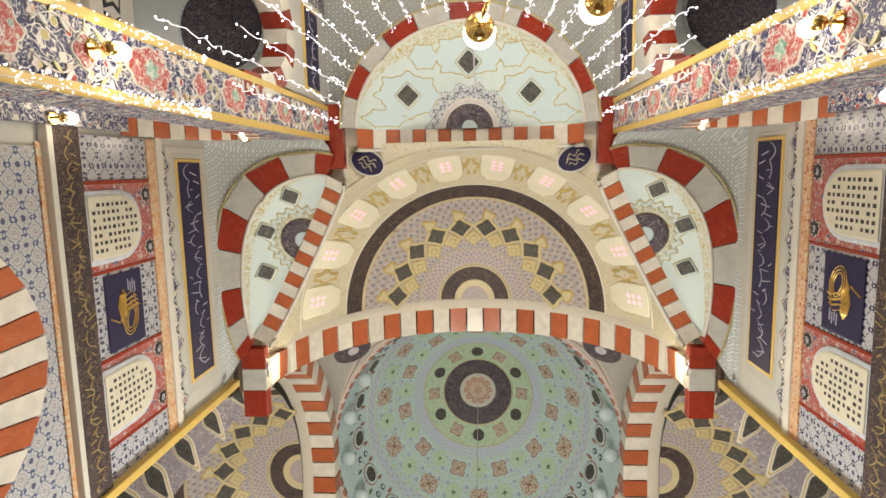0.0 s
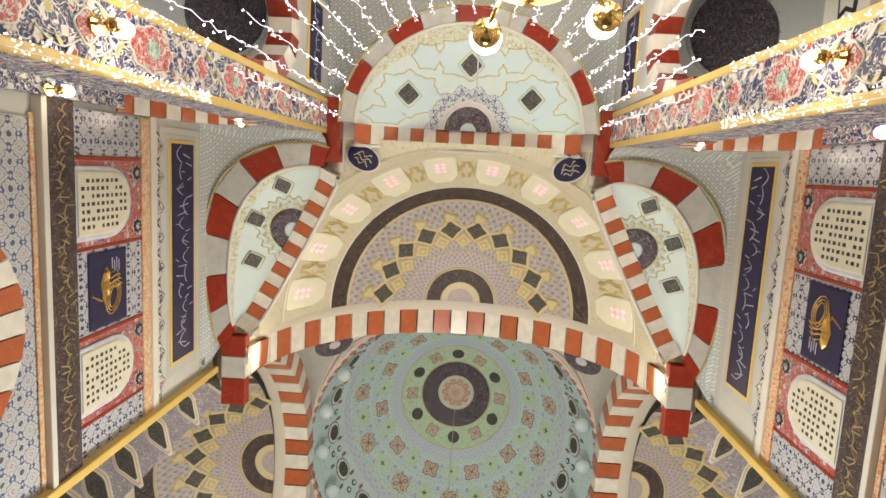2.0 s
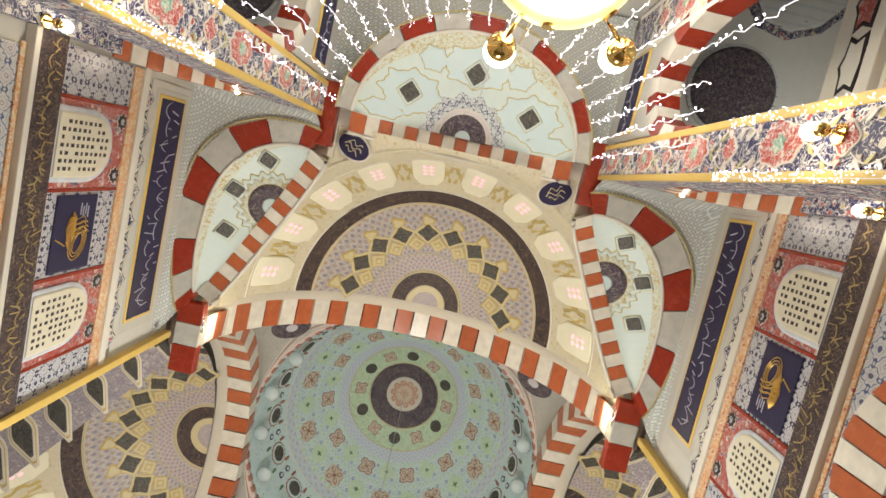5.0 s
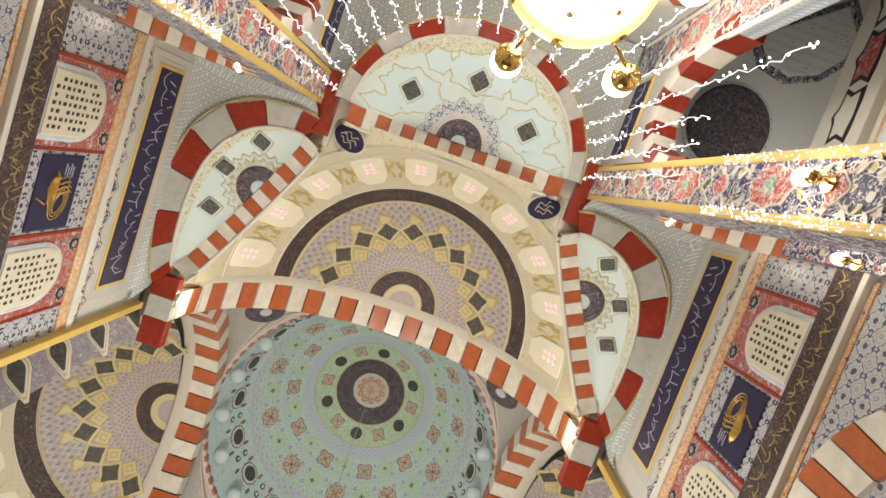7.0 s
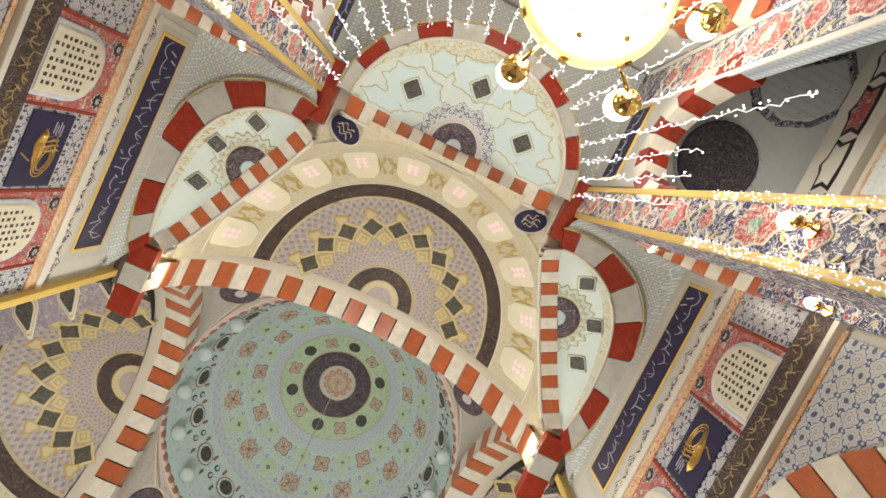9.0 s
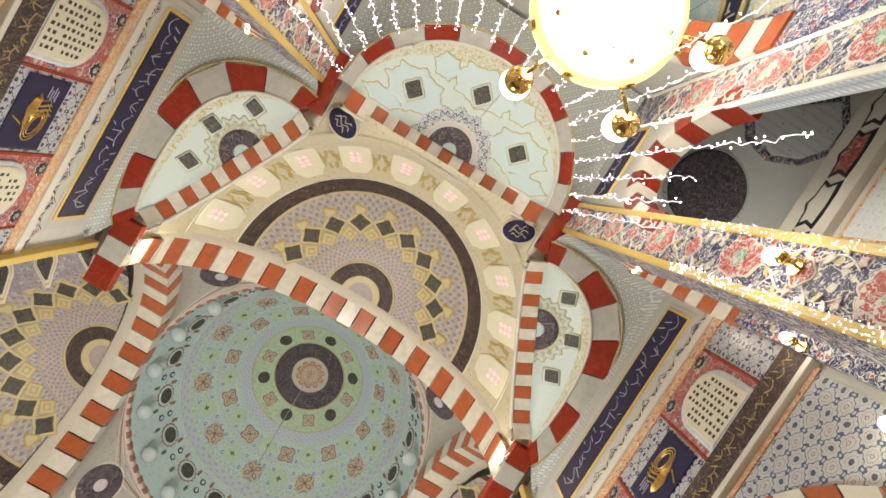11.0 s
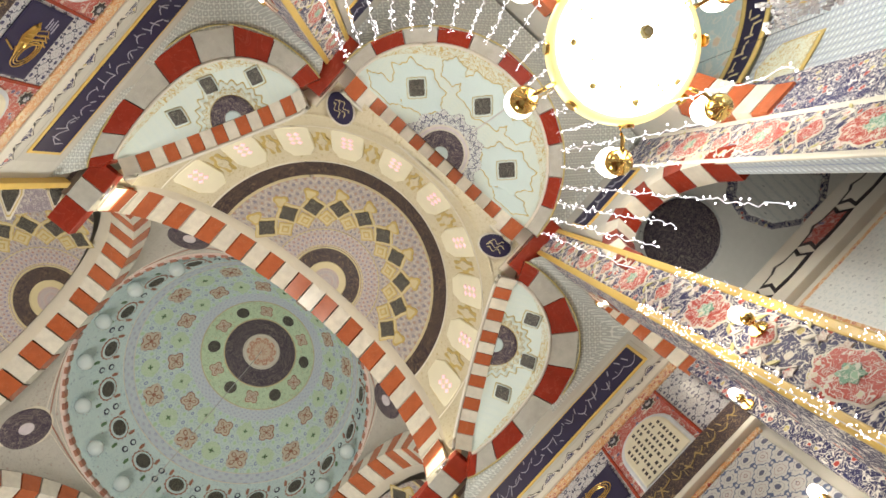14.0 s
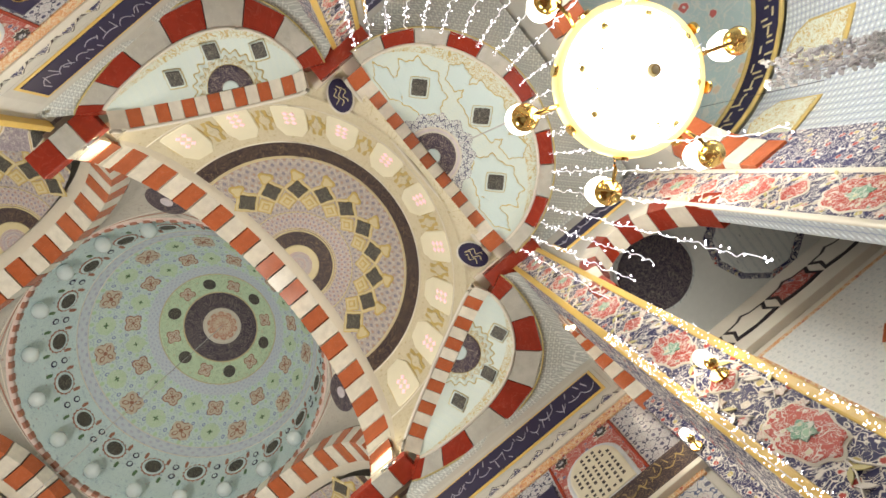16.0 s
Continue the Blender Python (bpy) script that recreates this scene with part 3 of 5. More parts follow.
# ---- one arm of the building: arch, semi-dome, three exedrae ----
def exedra(m, a, b, depth, skew, power, ring, blocks, first, count, wide, tip, big):
    """A shallow half-dome between the chord a-b and an outward bow, with its stone ring and striped front arch."""
    rim_z = 10.0
    a, b = Vector(a), Vector(b)
    mid, along = (a + b) / 2, (b - a) / 2
    out = Vector((along.y, -along.x)).normalized()
    if out.dot(mid - Vector((0, 2.0))) < 0:
        out = -out
    half = along.length
    along.normalize()

    def place(u, v, z):
        p = mid + along * u + out * v
        return Vector((p.x, p.y, z))

    def bow(t, grow=0.0, z=0.0):
        c, s = -math.cos(math.pi * t), math.sin(math.pi * t)
        return place((half + 0.85 * grow) * c, (depth + grow) * s ** (2 * power) * (1 - skew * c), z)

    def front(t, shift=0.0):
        return place(-half * math.cos(math.pi * t), -shift, rim_z + tip * math.sin(math.pi * t) ** 0.8)

    def skin(u, v, lift=0.0):
        """A point of the half-dome over the place (u along the chord, v outward)."""
        c = max(-0.9999, min(0.9999, u / half))
        deep = depth * (1 - c * c) ** power * (1 - skew * c)
        f = 1 - max(0.0, min(1.0, v / deep))
        z = rim_z + tip * (1 - c * c) ** 0.4 * math.sin(math.pi / 2 * f) ** 0.8
        return m @ place(c * half, deep * (1 - f), z - lift)

    shell = root("exedra", "pale blue painted half-dome with dark lozenges", "half-dome", "half-domes round the semi-dome", "structure")

    def zone(name, f0, f1, mat, rings, lift=0.0, label=""):
        rows, uvs = [], []
        for i in range(rings + 1):
            f = f0 + (f1 - f0) * i / rings
            row = [bow(k / 48) for k in range(49)]
            rows.append([skin((Vector((p.x, p.y)) - mid).dot(along), (Vector((p.x, p.y)) - mid).dot(out) * f, lift) for p in row])
            uvs.append([(k / 48, f) for k in range(49)])
        piece(name, loft(name, rows, mat, uvs=uvs), shell, label)

    zone("shell", 0.0, 0.84, EX_GROUND, 14)
    zone("filigree_border", 0.84, 1.0, EX_SHELL, 3, label="pale border with gold filigree")

    def mark(name, outline, u, v, mat, lift):
        """A painted piece that follows the curve of the half-dome."""
        grid = [[skin(u + rr * x, v + rr * y, lift if rr < 1 else 0.0) for x, y in outline + outline[:1]] for rr in (0.0, 0.4, 0.75, 0.96, 1.0)]
        uvs = [[(k / len(outline), rr) for k in range(len(outline) + 1)] for rr in (0.0, 0.4, 0.75, 0.96, 1.0)]
        piece(name, loft(name, grid, mat, uvs=uvs), shell)

    def cusped(w, h, lobes=6):
        return [(w * (1 + 0.09 * math.cos(lobes * q) + 0.05 * math.cos(2 * lobes * q)) * math.cos(q), h * (1 + 0.09 * math.cos(lobes * q) + 0.05 * math.cos(2 * lobes * q)) * math.sin(q)) for q in (TURN * k / 64 for k in range(64))]

    if big:
        for u, v, w, h, lobes in ((-0.86, 0.47, 0.44, 0.3, 8), (0.86, 0.47, 0.44, 0.3, 8), (0.0, 0.98, 0.5, 0.26, 8), (-1.2, 0.16, 0.3, 0.13, 6), (1.2, 0.16, 0.3, 0.13, 6), (-0.62, 0.97, 0.2, 0.16, 6), (0.62, 0.97, 0.2, 0.16, 6)):
            mark("cloud_outline", cusped(w, h, lobes), u, v, CLOUD_LINE, 0.006)
            mark("cloud_panel", cusped(w - 0.011, h - 0.011, lobes), u, v, CLOUD, 0.010)
        spots, size = ((-0.88, 0.47), (0.88, 0.47), (0.0, 0.9)), 0.14
    else:
        spots, size = ((-0.8, 0.39), (-0.17, 0.5), (0.41, 0.27)), 0.115
    for u, v in spots:
        for g, mt, lift in ((1.5, CLOUD_LINE, 0.014), (1.41, EX_GROUND, 0.018), (1.15, LOZENGE, 0.024)):
            pts = [(size * g * (x * 0.71 - y * 0.71), size * g * (x * 0.71 + y * 0.71)) for x, y in ((0.95, 0), (0.62, 0.4), (0.48, 0.48), (0.4, 0.62), (0, 0.95), (-0.4, 0.62), (-0.48, 0.48), (-0.62, 0.4), (-0.95, 0), (-0.62, -0.4), (-0.48, -0.48), (-0.4, -0.62), (0, -0.95), (0.4, -0.62), (0.48, -0.48), (0.62, -0.4))]
            if big:
                pts = [(0.71 * (x + y), 0.71 * (y - x)) for x, y in pts]
            mark("lozenge" if mt is LOZENGE else "lozenge_frame", pts, u, v, mt, lift)

    # half medallion against the front arch
    def half_round(r, teeth=0, amount=0.0):
        return [(r * (1 + amount * math.cos(teeth * q)) * math.cos(q), r * (1 + amount * math.cos(teeth * q)) * math.sin(q)) for q in (math.pi * k / 60 for k in range(61))]
    cu = 0.0 if big else -0.27
    for r, mt, lift, nm, teeth in ((0.62, STAR_LACE, 0.014, "sunburst", 14), (0.45, WHITE_TRIM, 0.018, "medallion_rim", 0), (0.42, LILAC, 0.021, "medallion_rim", 0), (0.385, WHITE_TRIM, 0.024, "medallion_rim", 0), (0.36, PURPLE_DARK, 0.028, "half_medallion", 0), (0.12, CLOUD, 0.034, "medallion_eye", 0)) if big else ((0.5, CLOUD_LINE, 0.012, "sunburst", 22), (0.492, EX_GROUND, 0.015, "sunburst", 22), (0.43, CLOUD_LINE, 0.018, "sunburst", 22), (0.42, EX_SHELL, 0.021, "sunburst", 22), (0.34, CLOUD_LINE, 0.024, "medallion_rim", 0), (0.33, PURPLE_DARK, 0.028, "half_medallion", 0), (0.12, CLOUD, 0.034, "medallion_eye", 0)):
        mark(nm, half_round(r, teeth, 0.06 if teeth else 0.0), cu, 0.0, mt, lift)
    # striped front arch, with a thin cream edge towards the room
    arch = root("exedra_arch", "arch of white and brick-red stone blocks", "arch", "striped arches", "structure")
    even = lambda t: math.acos(1 - 2 * t) / math.pi
    voussoirs(arch, lambda t: front(even(t)), lambda t: front(even(t), wide), lambda t: Vector((0, 0, 0.28)), count, (WHITE, RED), m, 1 if big else 0)
    piece("edge_moulding", tube("edge_moulding", [m @ (front(even(k / 40), wide + 0.025) + Vector((0, 0, 0.01))) for k in range(41)], 0.03, WHITE_TRIM, 6), arch)
    # stone ring round the foot of the shell
    ringo = root("stone_ring", "ring of deep red and grey stone blocks", "arch", "stone rings", "structure")
    lo, hi = (0.0, 1.0) if big else (-0.02, 1.02)
    reach = lambda t: max(0.0, min(1.0, lo + (hi - lo) * t))
    voussoirs(ringo, lambda t: bow(reach(t), 0.0, rim_z - 0.01), lambda t: bow(reach(t), ring, rim_z - 0.14), lambda t: Vector((0, 0, 0.3)), blocks, (DEEP_RED, GREY), m, first)
    for grow, z, r, mt in ((ring + 0.012, rim_z - 0.145, 0.012, CLOUD_LINE), (-0.012, rim_z - 0.015, 0.025, WHITE_TRIM)):
        piece("moulding", tube("moulding", [m @ bow(k / 48, grow, z) for k in range(49)], r, mt, 6), ringo)
    # netted vault from the ring down to the walls
    rows = []
    for k in range(41):
        t = k / 40
        p, q = bow(t, ring - 0.03, rim_z - 0.13), bow(t, 1.5, rim_z)
        if big:
            q = Vector((max(-1.97, min(1.97, q.x)), max(-2.62, q.y), rim_z + 0.1))
        else:
            q = Vector((math.copysign(max(1.97, min(WALL, abs(q.x))), mid.x), max(-0.45, min(3.05, q.y)), rim_z - 0.32))
        rows.append([m @ p, m @ (p.lerp(q, 0.55) + Vector((0, 0, 0.1))), m @ q])
    setting("net_vault", loft("net_vault", rows, FISH), "grey net-patterned vault behind the stone ring", "vault")


def arm(angle):
    m = turned(angle)
    great = root("great_arch", "wide arch of white and brick-red stone blocks", "arch", "striped arches", "structure")

    def edge(y, grow=0.0):
        return lambda t: Vector((-(SPAN + grow) * math.cos(math.pi * t), y, SPRING + (RISE + grow) * math.sin(math.pi * t)))

    def outward(t):
        return Vector((-math.cos(math.pi * t), 0, math.sin(math.pi * t))) * 0.42
    voussoirs(great, edge(ARCH_NEAR), edge(ARCH_FAR), outward, 29, (WHITE, RED), m)
    strip = []
    for y, g in ((2.66, 0.3), (2.66, 0.02), (ARCH_NEAR + 0.001, -0.003)):
        strip.append([m @ edge(y, g)(k / 64) for k in range(65)])
    piece("fillet", loft("fillet", strip, CREAM, smooth=False), great, "plain cream edge of the arch")
    # semi-dome
    sd = root("semi_dome", "semi-dome with gold lozenges, dark script ring and lit windows", "semi-dome", "semi-domes", "structure")
    S = Shell((0, 2.68, SPRING), 3.02, 3.42, m)
    a0, a1 = math.pi, TURN
    S.band("half_rosette", 0.0, 0.09, a0, a1, SD_RINGS, sd, 32, 3, whole=TURN)
    S.band("rosette_rays", 0.09, 0.133, a0, a1, PALE_GOLD, sd, 32, 2)
    S.band("script_ring", 0.133, 0.23, a0, a1, CAL_BAND, sd, 40, 3, "dark ring with script")
    S.band("ringed_zone", 0.23, 0.36, a0, a1, SD_RINGS, sd, 64, 4)
    S.band("flower_field", 0.36, 0.713, a0, a1, SD_FIELD, sd, 96, 10)
    S.band("script_band", 0.713, 0.79, a0, a1, CAL_BAND, sd, 96, 3, "dark brown band with script")
    S.band("window_zone", 0.79, 1.0, a0, a1, SD_RIM, sd, 96, 6, "cream zone with painted windows")
    for s, r in ((0.133, 0.014), (0.235, 0.022), (0.25, 0.012), (0.36, 0.012), (0.705, 0.016), (0.713, 0.012), (0.795, 0.018), (0.965, 0.014)):
        S.ridge("moulding", s, a0, a1, r, PALE_GOLD if s < 0.75 else WHITE_TRIM, sd)
    for k in range(10):
        a = a0 + math.radians(6.3 + 18.6 * k)
        for g, mt, d in ((0.3, GOLD_PAINT, 0.012), (0.275, PALE_GOLD, 0.018), (0.225, GOLD_PAINT, 0.022), (0.205, LOZENGE, 0.034)):
            S.put("lozenge" if mt is LOZENGE else "lozenge_frame", lozenge_outline(g, g * 1.08), a, 0.515, mt, sd, d)
        S.put("gilt_boss", round_outline(0.13, 24, 0.14, 3, 0.22), a, 0.6, GOLD_PAINT, sd, 0.02)
        S.put("gilt_boss", round_outline(0.09, 24, 0.1, 3, 0.22), a, 0.6, PALE_GOLD, sd, 0.03)
        if k < 9:
            for g, mt, d in ((0.2, GOLD_PAINT, 0.014), (0.165, PALE_GOLD, 0.02), (0.1, GOLD_PAINT, 0.026), (0.06, PALE_GOLD, 0.032)):
                S.put("gilt_boss", lozenge_outline(g, g), a + math.radians(9.3), 0.437, mt, sd, d)
    n = 10
    for k in range(n):
        a = a0 + (k + 0.5) * math.pi / n
        w, h = 0.27, 0.54
        outline = [(-w * 1.05, -h * 0.9), (-w * 0.9, -h), (w * 0.9, -h), (w * 1.05, -h * 0.9), (w, h * 0.45), (w * 0.55, h), (-w * 0.55, h), (-w, h * 0.45)]
        S.put("window_border", [(1.07 * x, 1.05 * y) for x, y in outline], a, 0.905, GOLD_PAINT, sd, 0.03)
        nic = S.put("window_niche", outline, a, 0.905, NICHE, sd, 0.05, "cream window niche")
        for dx in (-0.055, 0.055):
            for dy in (0.0, 0.15, 0.3):
                ex, ey, ez = S.axes(a, 0.905)
                piece("pane", plate("pane", lozenge_outline(0.045, 0.06), S.at(a, 0.905) + dx * ex + (-dy) * ey + 0.05 * ez, ex, ey, ez, 0.012, PINK_GLASS), nic)
        if k < n - 1:
            S.put("scroll_ornament", round_outline(0.12, 32, 0.4, 6, 0.25), a + math.pi / n / 2, 0.905, GOLD_PAINT, sd, 0.02)
            S.put("scroll_ornament", round_outline(0.07, 24, 0.25, 4, 0.25), a + math.pi / n / 2, 0.905, SD_RIM, sd, 0.035)
    # soffit between the semi-dome's foot and the exedra arches
    corners = ((-3.25, 2.68), (-1.92, -0.1), (-1.78, -0.36), (1.78, -0.36), (1.92, -0.1), (3.25, 2.68))
    rows = [[], []]
    for k in range(65):
        a = math.pi + math.pi * k / 64
        d = Vector((math.cos(a), math.sin(a)))
        far = 9.0
        for (px, py), (qx, qy) in zip(corners, corners[1:]):
            ax, ay = px, py - 2.68
            bx, by = qx - px, qy - py
            det = d.x * -by + d.y * bx
            if abs(det) > 1e-9:
                t = (ax * -by + ay * bx) / det
                u = (d.x * ay - d.y * ax) / det
                if t > 0 and -0.02 <= u <= 1.02:
                    far = min(far, t)
        far = max(far, 3.03)
        rows[0].append(m @ Vector((d.x * 3.0, 2.68 + d.y * 3.0, SPRING + 0.02)))
        rows[1].append(m @ Vector((d.x * (far + 0.03), 2.68 + d.y * (far + 0.03), SPRING - 0.02)))
    sof = setting("soffit", loft("soffit", rows, SD_RIM, smooth=False), "cream painted soffit beside the semi-dome", "soffit")
    for sx in (-1, 1):
        at = m @ Vector((sx * 1.49, -0.11, SPRING - 0.04))
        mm = m.to_3x3()
        lean = -sx * math.radians(24)
        ex, ey, dn = mm @ Vector((math.cos(lean), math.sin(lean), 0)), mm @ Vector((-math.sin(lean), math.cos(lean), 0)), Vector((0, 0, -1))
        piece("medallion_rim", plate("medallion_rim", round_outline(0.265, 28, 0.19), at, ex, ey, dn, 0.02, WHITE_TRIM), sof)
        piece("medallion", plate("medallion", round_outline(0.24, 28, 0.165), at + Vector((0, 0, -0.02)), ex, ey, dn, 0.02, NAVY), sof, "navy oval medallion with script")
        for k in range(3):
            w = 0.11 + 0.03 * (k == 1)
            bar = [(w * (q / 4 - 1), 0.03 * math.cos(q * 1.3 + k) - 0.006) for q in range(9)] + [(w * (1 - q / 4), 0.03 * math.cos((8 - q) * 1.3 + k) + 0.006) for q in range(9)]
            piece("script_bar", plate("script_bar", bar, at + 0.06 * (k - 1) * ey + Vector((0, 0, -0.04)), ex, ey, dn, 0.004, PALE_GOLD), sof)
    for sx in (-1, 1):
        exedra(m, (sx * 2.02, 0.06), (sx * 3.24, 2.42), 0.7, 0.4, 0.75, 0.36, 9, 0, 15, 0.25, 0.38, False)
    exedra(m, (-1.58, -0.585), (1.58, -0.585), 1.4, 0.0, 0.52, 0.2, 11, 1, 17, 0.27, 0.6, True)


arm(0.0)
arm(math.pi / 2)
arm(-math.pi / 2)
arm(math.pi)

# ---- side walls of the near arm ----


def strokes(parent, y0, y1, z0, z1, x, sx, n, mat, seed):
    """Rows of plain bars where writing stands, on a wall that faces the room."""
    rnd = random.Random(seed)
    step = (y1 - y0) / n
    for k in range(n):
        c = y0 + (k + 0.5) * step
        h = (z1 - z0) * rnd.uniform(0.15, 0.5)
        zc = rnd.uniform(z0 + h / 2, z1 - h / 2)
        w = rnd.uniform(0.004, 0.008)
        lean = rnd.uniform(-0.05, 0.05)
        ez = Vector((-sx, 0, 0))
        pts = [(-w, -h / 2), (w, -h / 2), (w + lean, h / 2), (-w + lean, h / 2)]
        piece("script_bar", plate("script_bar", pts, Vector((x, c, zc)), Vector((0, 1, 0)), Vector((0, 0, 1)), ez, 0.006, mat), parent)
        if k % 2 == 0:
            r, sag = step * rnd.uniform(0.7, 1.1), (z1 - z0) * rnd.uniform(0.1, 0.3)
            pts = [(r * (q / 4 - 1), sag * ((q / 4 - 1) ** 2 - 0.5) - 0.0055) for q in range(9)] + [(r * (1 - q / 4), sag * ((q / 4 - 1) ** 2 - 0.5) + 0.0055) for q in range(9)]
            piece("script_bar", plate("script_bar", pts, Vector((x, c, z0 + rnd.uniform(0.25, 0.6) * (z1 - z0))), Vector((0, 1, 0)), Vector((0, 0, 1)), ez, 0.006, mat), parent)


def panel(parent, name, sx, y0, y1, z0, z1, proud, mat, label=""):
    """A board on a side wall, standing proud of it."""
    xs = sorted((sx * WALL, sx * (WALL - proud)))
    return piece(name, bevel_box(name, (xs[0], y0, z0), (xs[1], y1, z1), mat, min(0.008, proud * 0.4)), parent, label)


def grille(sx, y0, y1, z0, z1, group):
    """A pierced plaster window: a slab with dark plates as shaded holes, under an arched head."""
    w, h = y1 - y0, z1 - z0
    win = root("window_grille", "cream pierced plaster window grille with an arched head", "window", group, place=(sx * (WALL - 0.03), (y0 + y1) / 2, z0))
    win["kind"] = "structure"

    def half(z):
        if z < h * 0.55:
            return w / 2
        f = (z - h * 0.55) / (h * 0.45)
        return w / 2 * math.sqrt(max(0.0, 1 - f ** 2.2))
    # outer frame
    n = 14
    outline = [(-w / 2, 0.0), (w / 2, 0.0)] + [(half(h * (0.55 + 0.45 * k / n)), h * (0.55 + 0.45 * k / n)) for k in range(n + 1)] + [(-half(h * (0.55 + 0.45 * k / n)), h * (0.55 + 0.45 * k / n)) for k in range(n - 1, -1, -1)]
    grow = [(1.16 * x, -0.04 + 1.1 * z) for x, z in outline]
    ex, ey, ez = Vector((0, 1, 0)), Vector((0, 0, 1)), Vector((-sx, 0, 0))
    piece("surround", plate("surround", grow, Vector((0.0, 0, 0)), ex, ey, ez, 0.02, plain("pale_blue_paint", (0.55, 0.58, 0.62), 0.5) if "pale_blue_paint" not in bpy.data.materials else bpy.data.materials["pale_blue_paint"]), win)
    slab = piece("slab", plate("slab", outline, ez * 0.018, ex, ey, ez, 0.016, GRILLE), win)
    cols, rows_ = 7, 10
    for i in range(cols):
        for j in range(rows_):
            y, z = (i - (cols - 1) / 2) * w * 0.72 / (cols - 1), h * 0.08 + j * h * 0.8 / (rows_ - 1)
            if abs(y) > half(z) - 0.07 or (i * 3 + j * 5) % 11 == 0:
                continue
            a = w * 0.029
            b = a * (1.35 if (i + j) % 2 else 0.9)
            # dark plate laid on the solid slab, painting the shade of a hole
            piece("opening_shade", plate("opening_shade", [(-a, -b), (a, -b), (a, b), (-a, b)], Vector((0, y, z)) + ez * 0.0342, ex, ey, ez, 0.002, DARK), slab)
    return win


def emblem(sx, y0, y1, z0, z1):
    """A navy plaque with a gilded looping emblem."""
    pl = root("emblem_plaque", "navy plaque with a gilded looping emblem", "plaque", "gilded plaques", place=(sx * (WALL - 0.026), (y0 + y1) / 2, (z0 + z1) / 2))
    w, h = (y1 - y0) / 2, (z1 - z0) / 2
    ex, ey, ez = Vector((0, sx * 1.0, 0)), Vector((0, 0, 1)), Vector((-sx, 0, 0))
    board = piece("board", plate("board", [(-w, -h), (w, -h), (w, h), (-w, h)], Vector((0, 0, 0)), ex, ey, ez, 0.012, NAVY), pl)

    def stroke(pts, r=0.009):
        piece("gilt_stroke", tube("gilt_stroke", [x * w * ex + y * h * ey + 0.014 * ez for x, y in pts], r, GOLD, 5), board)
    for k in range(3):
        rx, ry = 0.52 - 0.1 * k, 0.42 - 0.1 * k
        stroke([(-0.28 + rx * math.cos(t) * 0.8 - ry * math.sin(t) * 0.35, 0.22 + rx * math.cos(t) * 0.45 + ry * math.sin(t) * 0.8) for t in (TURN * i / 24 for i in range(25))], 0.007)
    for k in range(3):
        x = -0.02 + 0.13 * k
        stroke([(x - 0.03, -0.3), (x, 0.2), (x + 0.07, 0.62 - 0.06 * k), (x + 0.03, 0.72 - 0.06 * k)], 0.008)
        stroke([(x + 0.05, 0.66 - 0.06 * k), (x + 0.2, 0.4), (x + 0.12, 0.05), (x + 0.3, -0.2)], 0.006)
    for k in range(6):
        stroke([(-0.42 + 0.04 * k, -0.2 - 0.04 * k), (-0.2, -0.3 + 0.05 * k), (0.12, -0.42 + 0.08 * k), (0.42, -0.3 + 0.06 * k), (0.56 - 0.03 * k, -0.12 + 0.03 * k)], 0.008)
    stroke([(-0.3, -0.4), (-0.1, -0.9)], 0.009)
    for k in range(4):
        piece("script_bar", plate("script_bar", [(-0.06, -0.008), (0.06, -0.008), (0.06, 0.008), (-0.06, 0.008)], (0.55 + 0.08 * (k % 2)) * w * ex + (0.55 - 0.12 * k) * h * ey + 0.0125 * ez, ex, ey, ez, 0.003, GREY_BLUE), board)


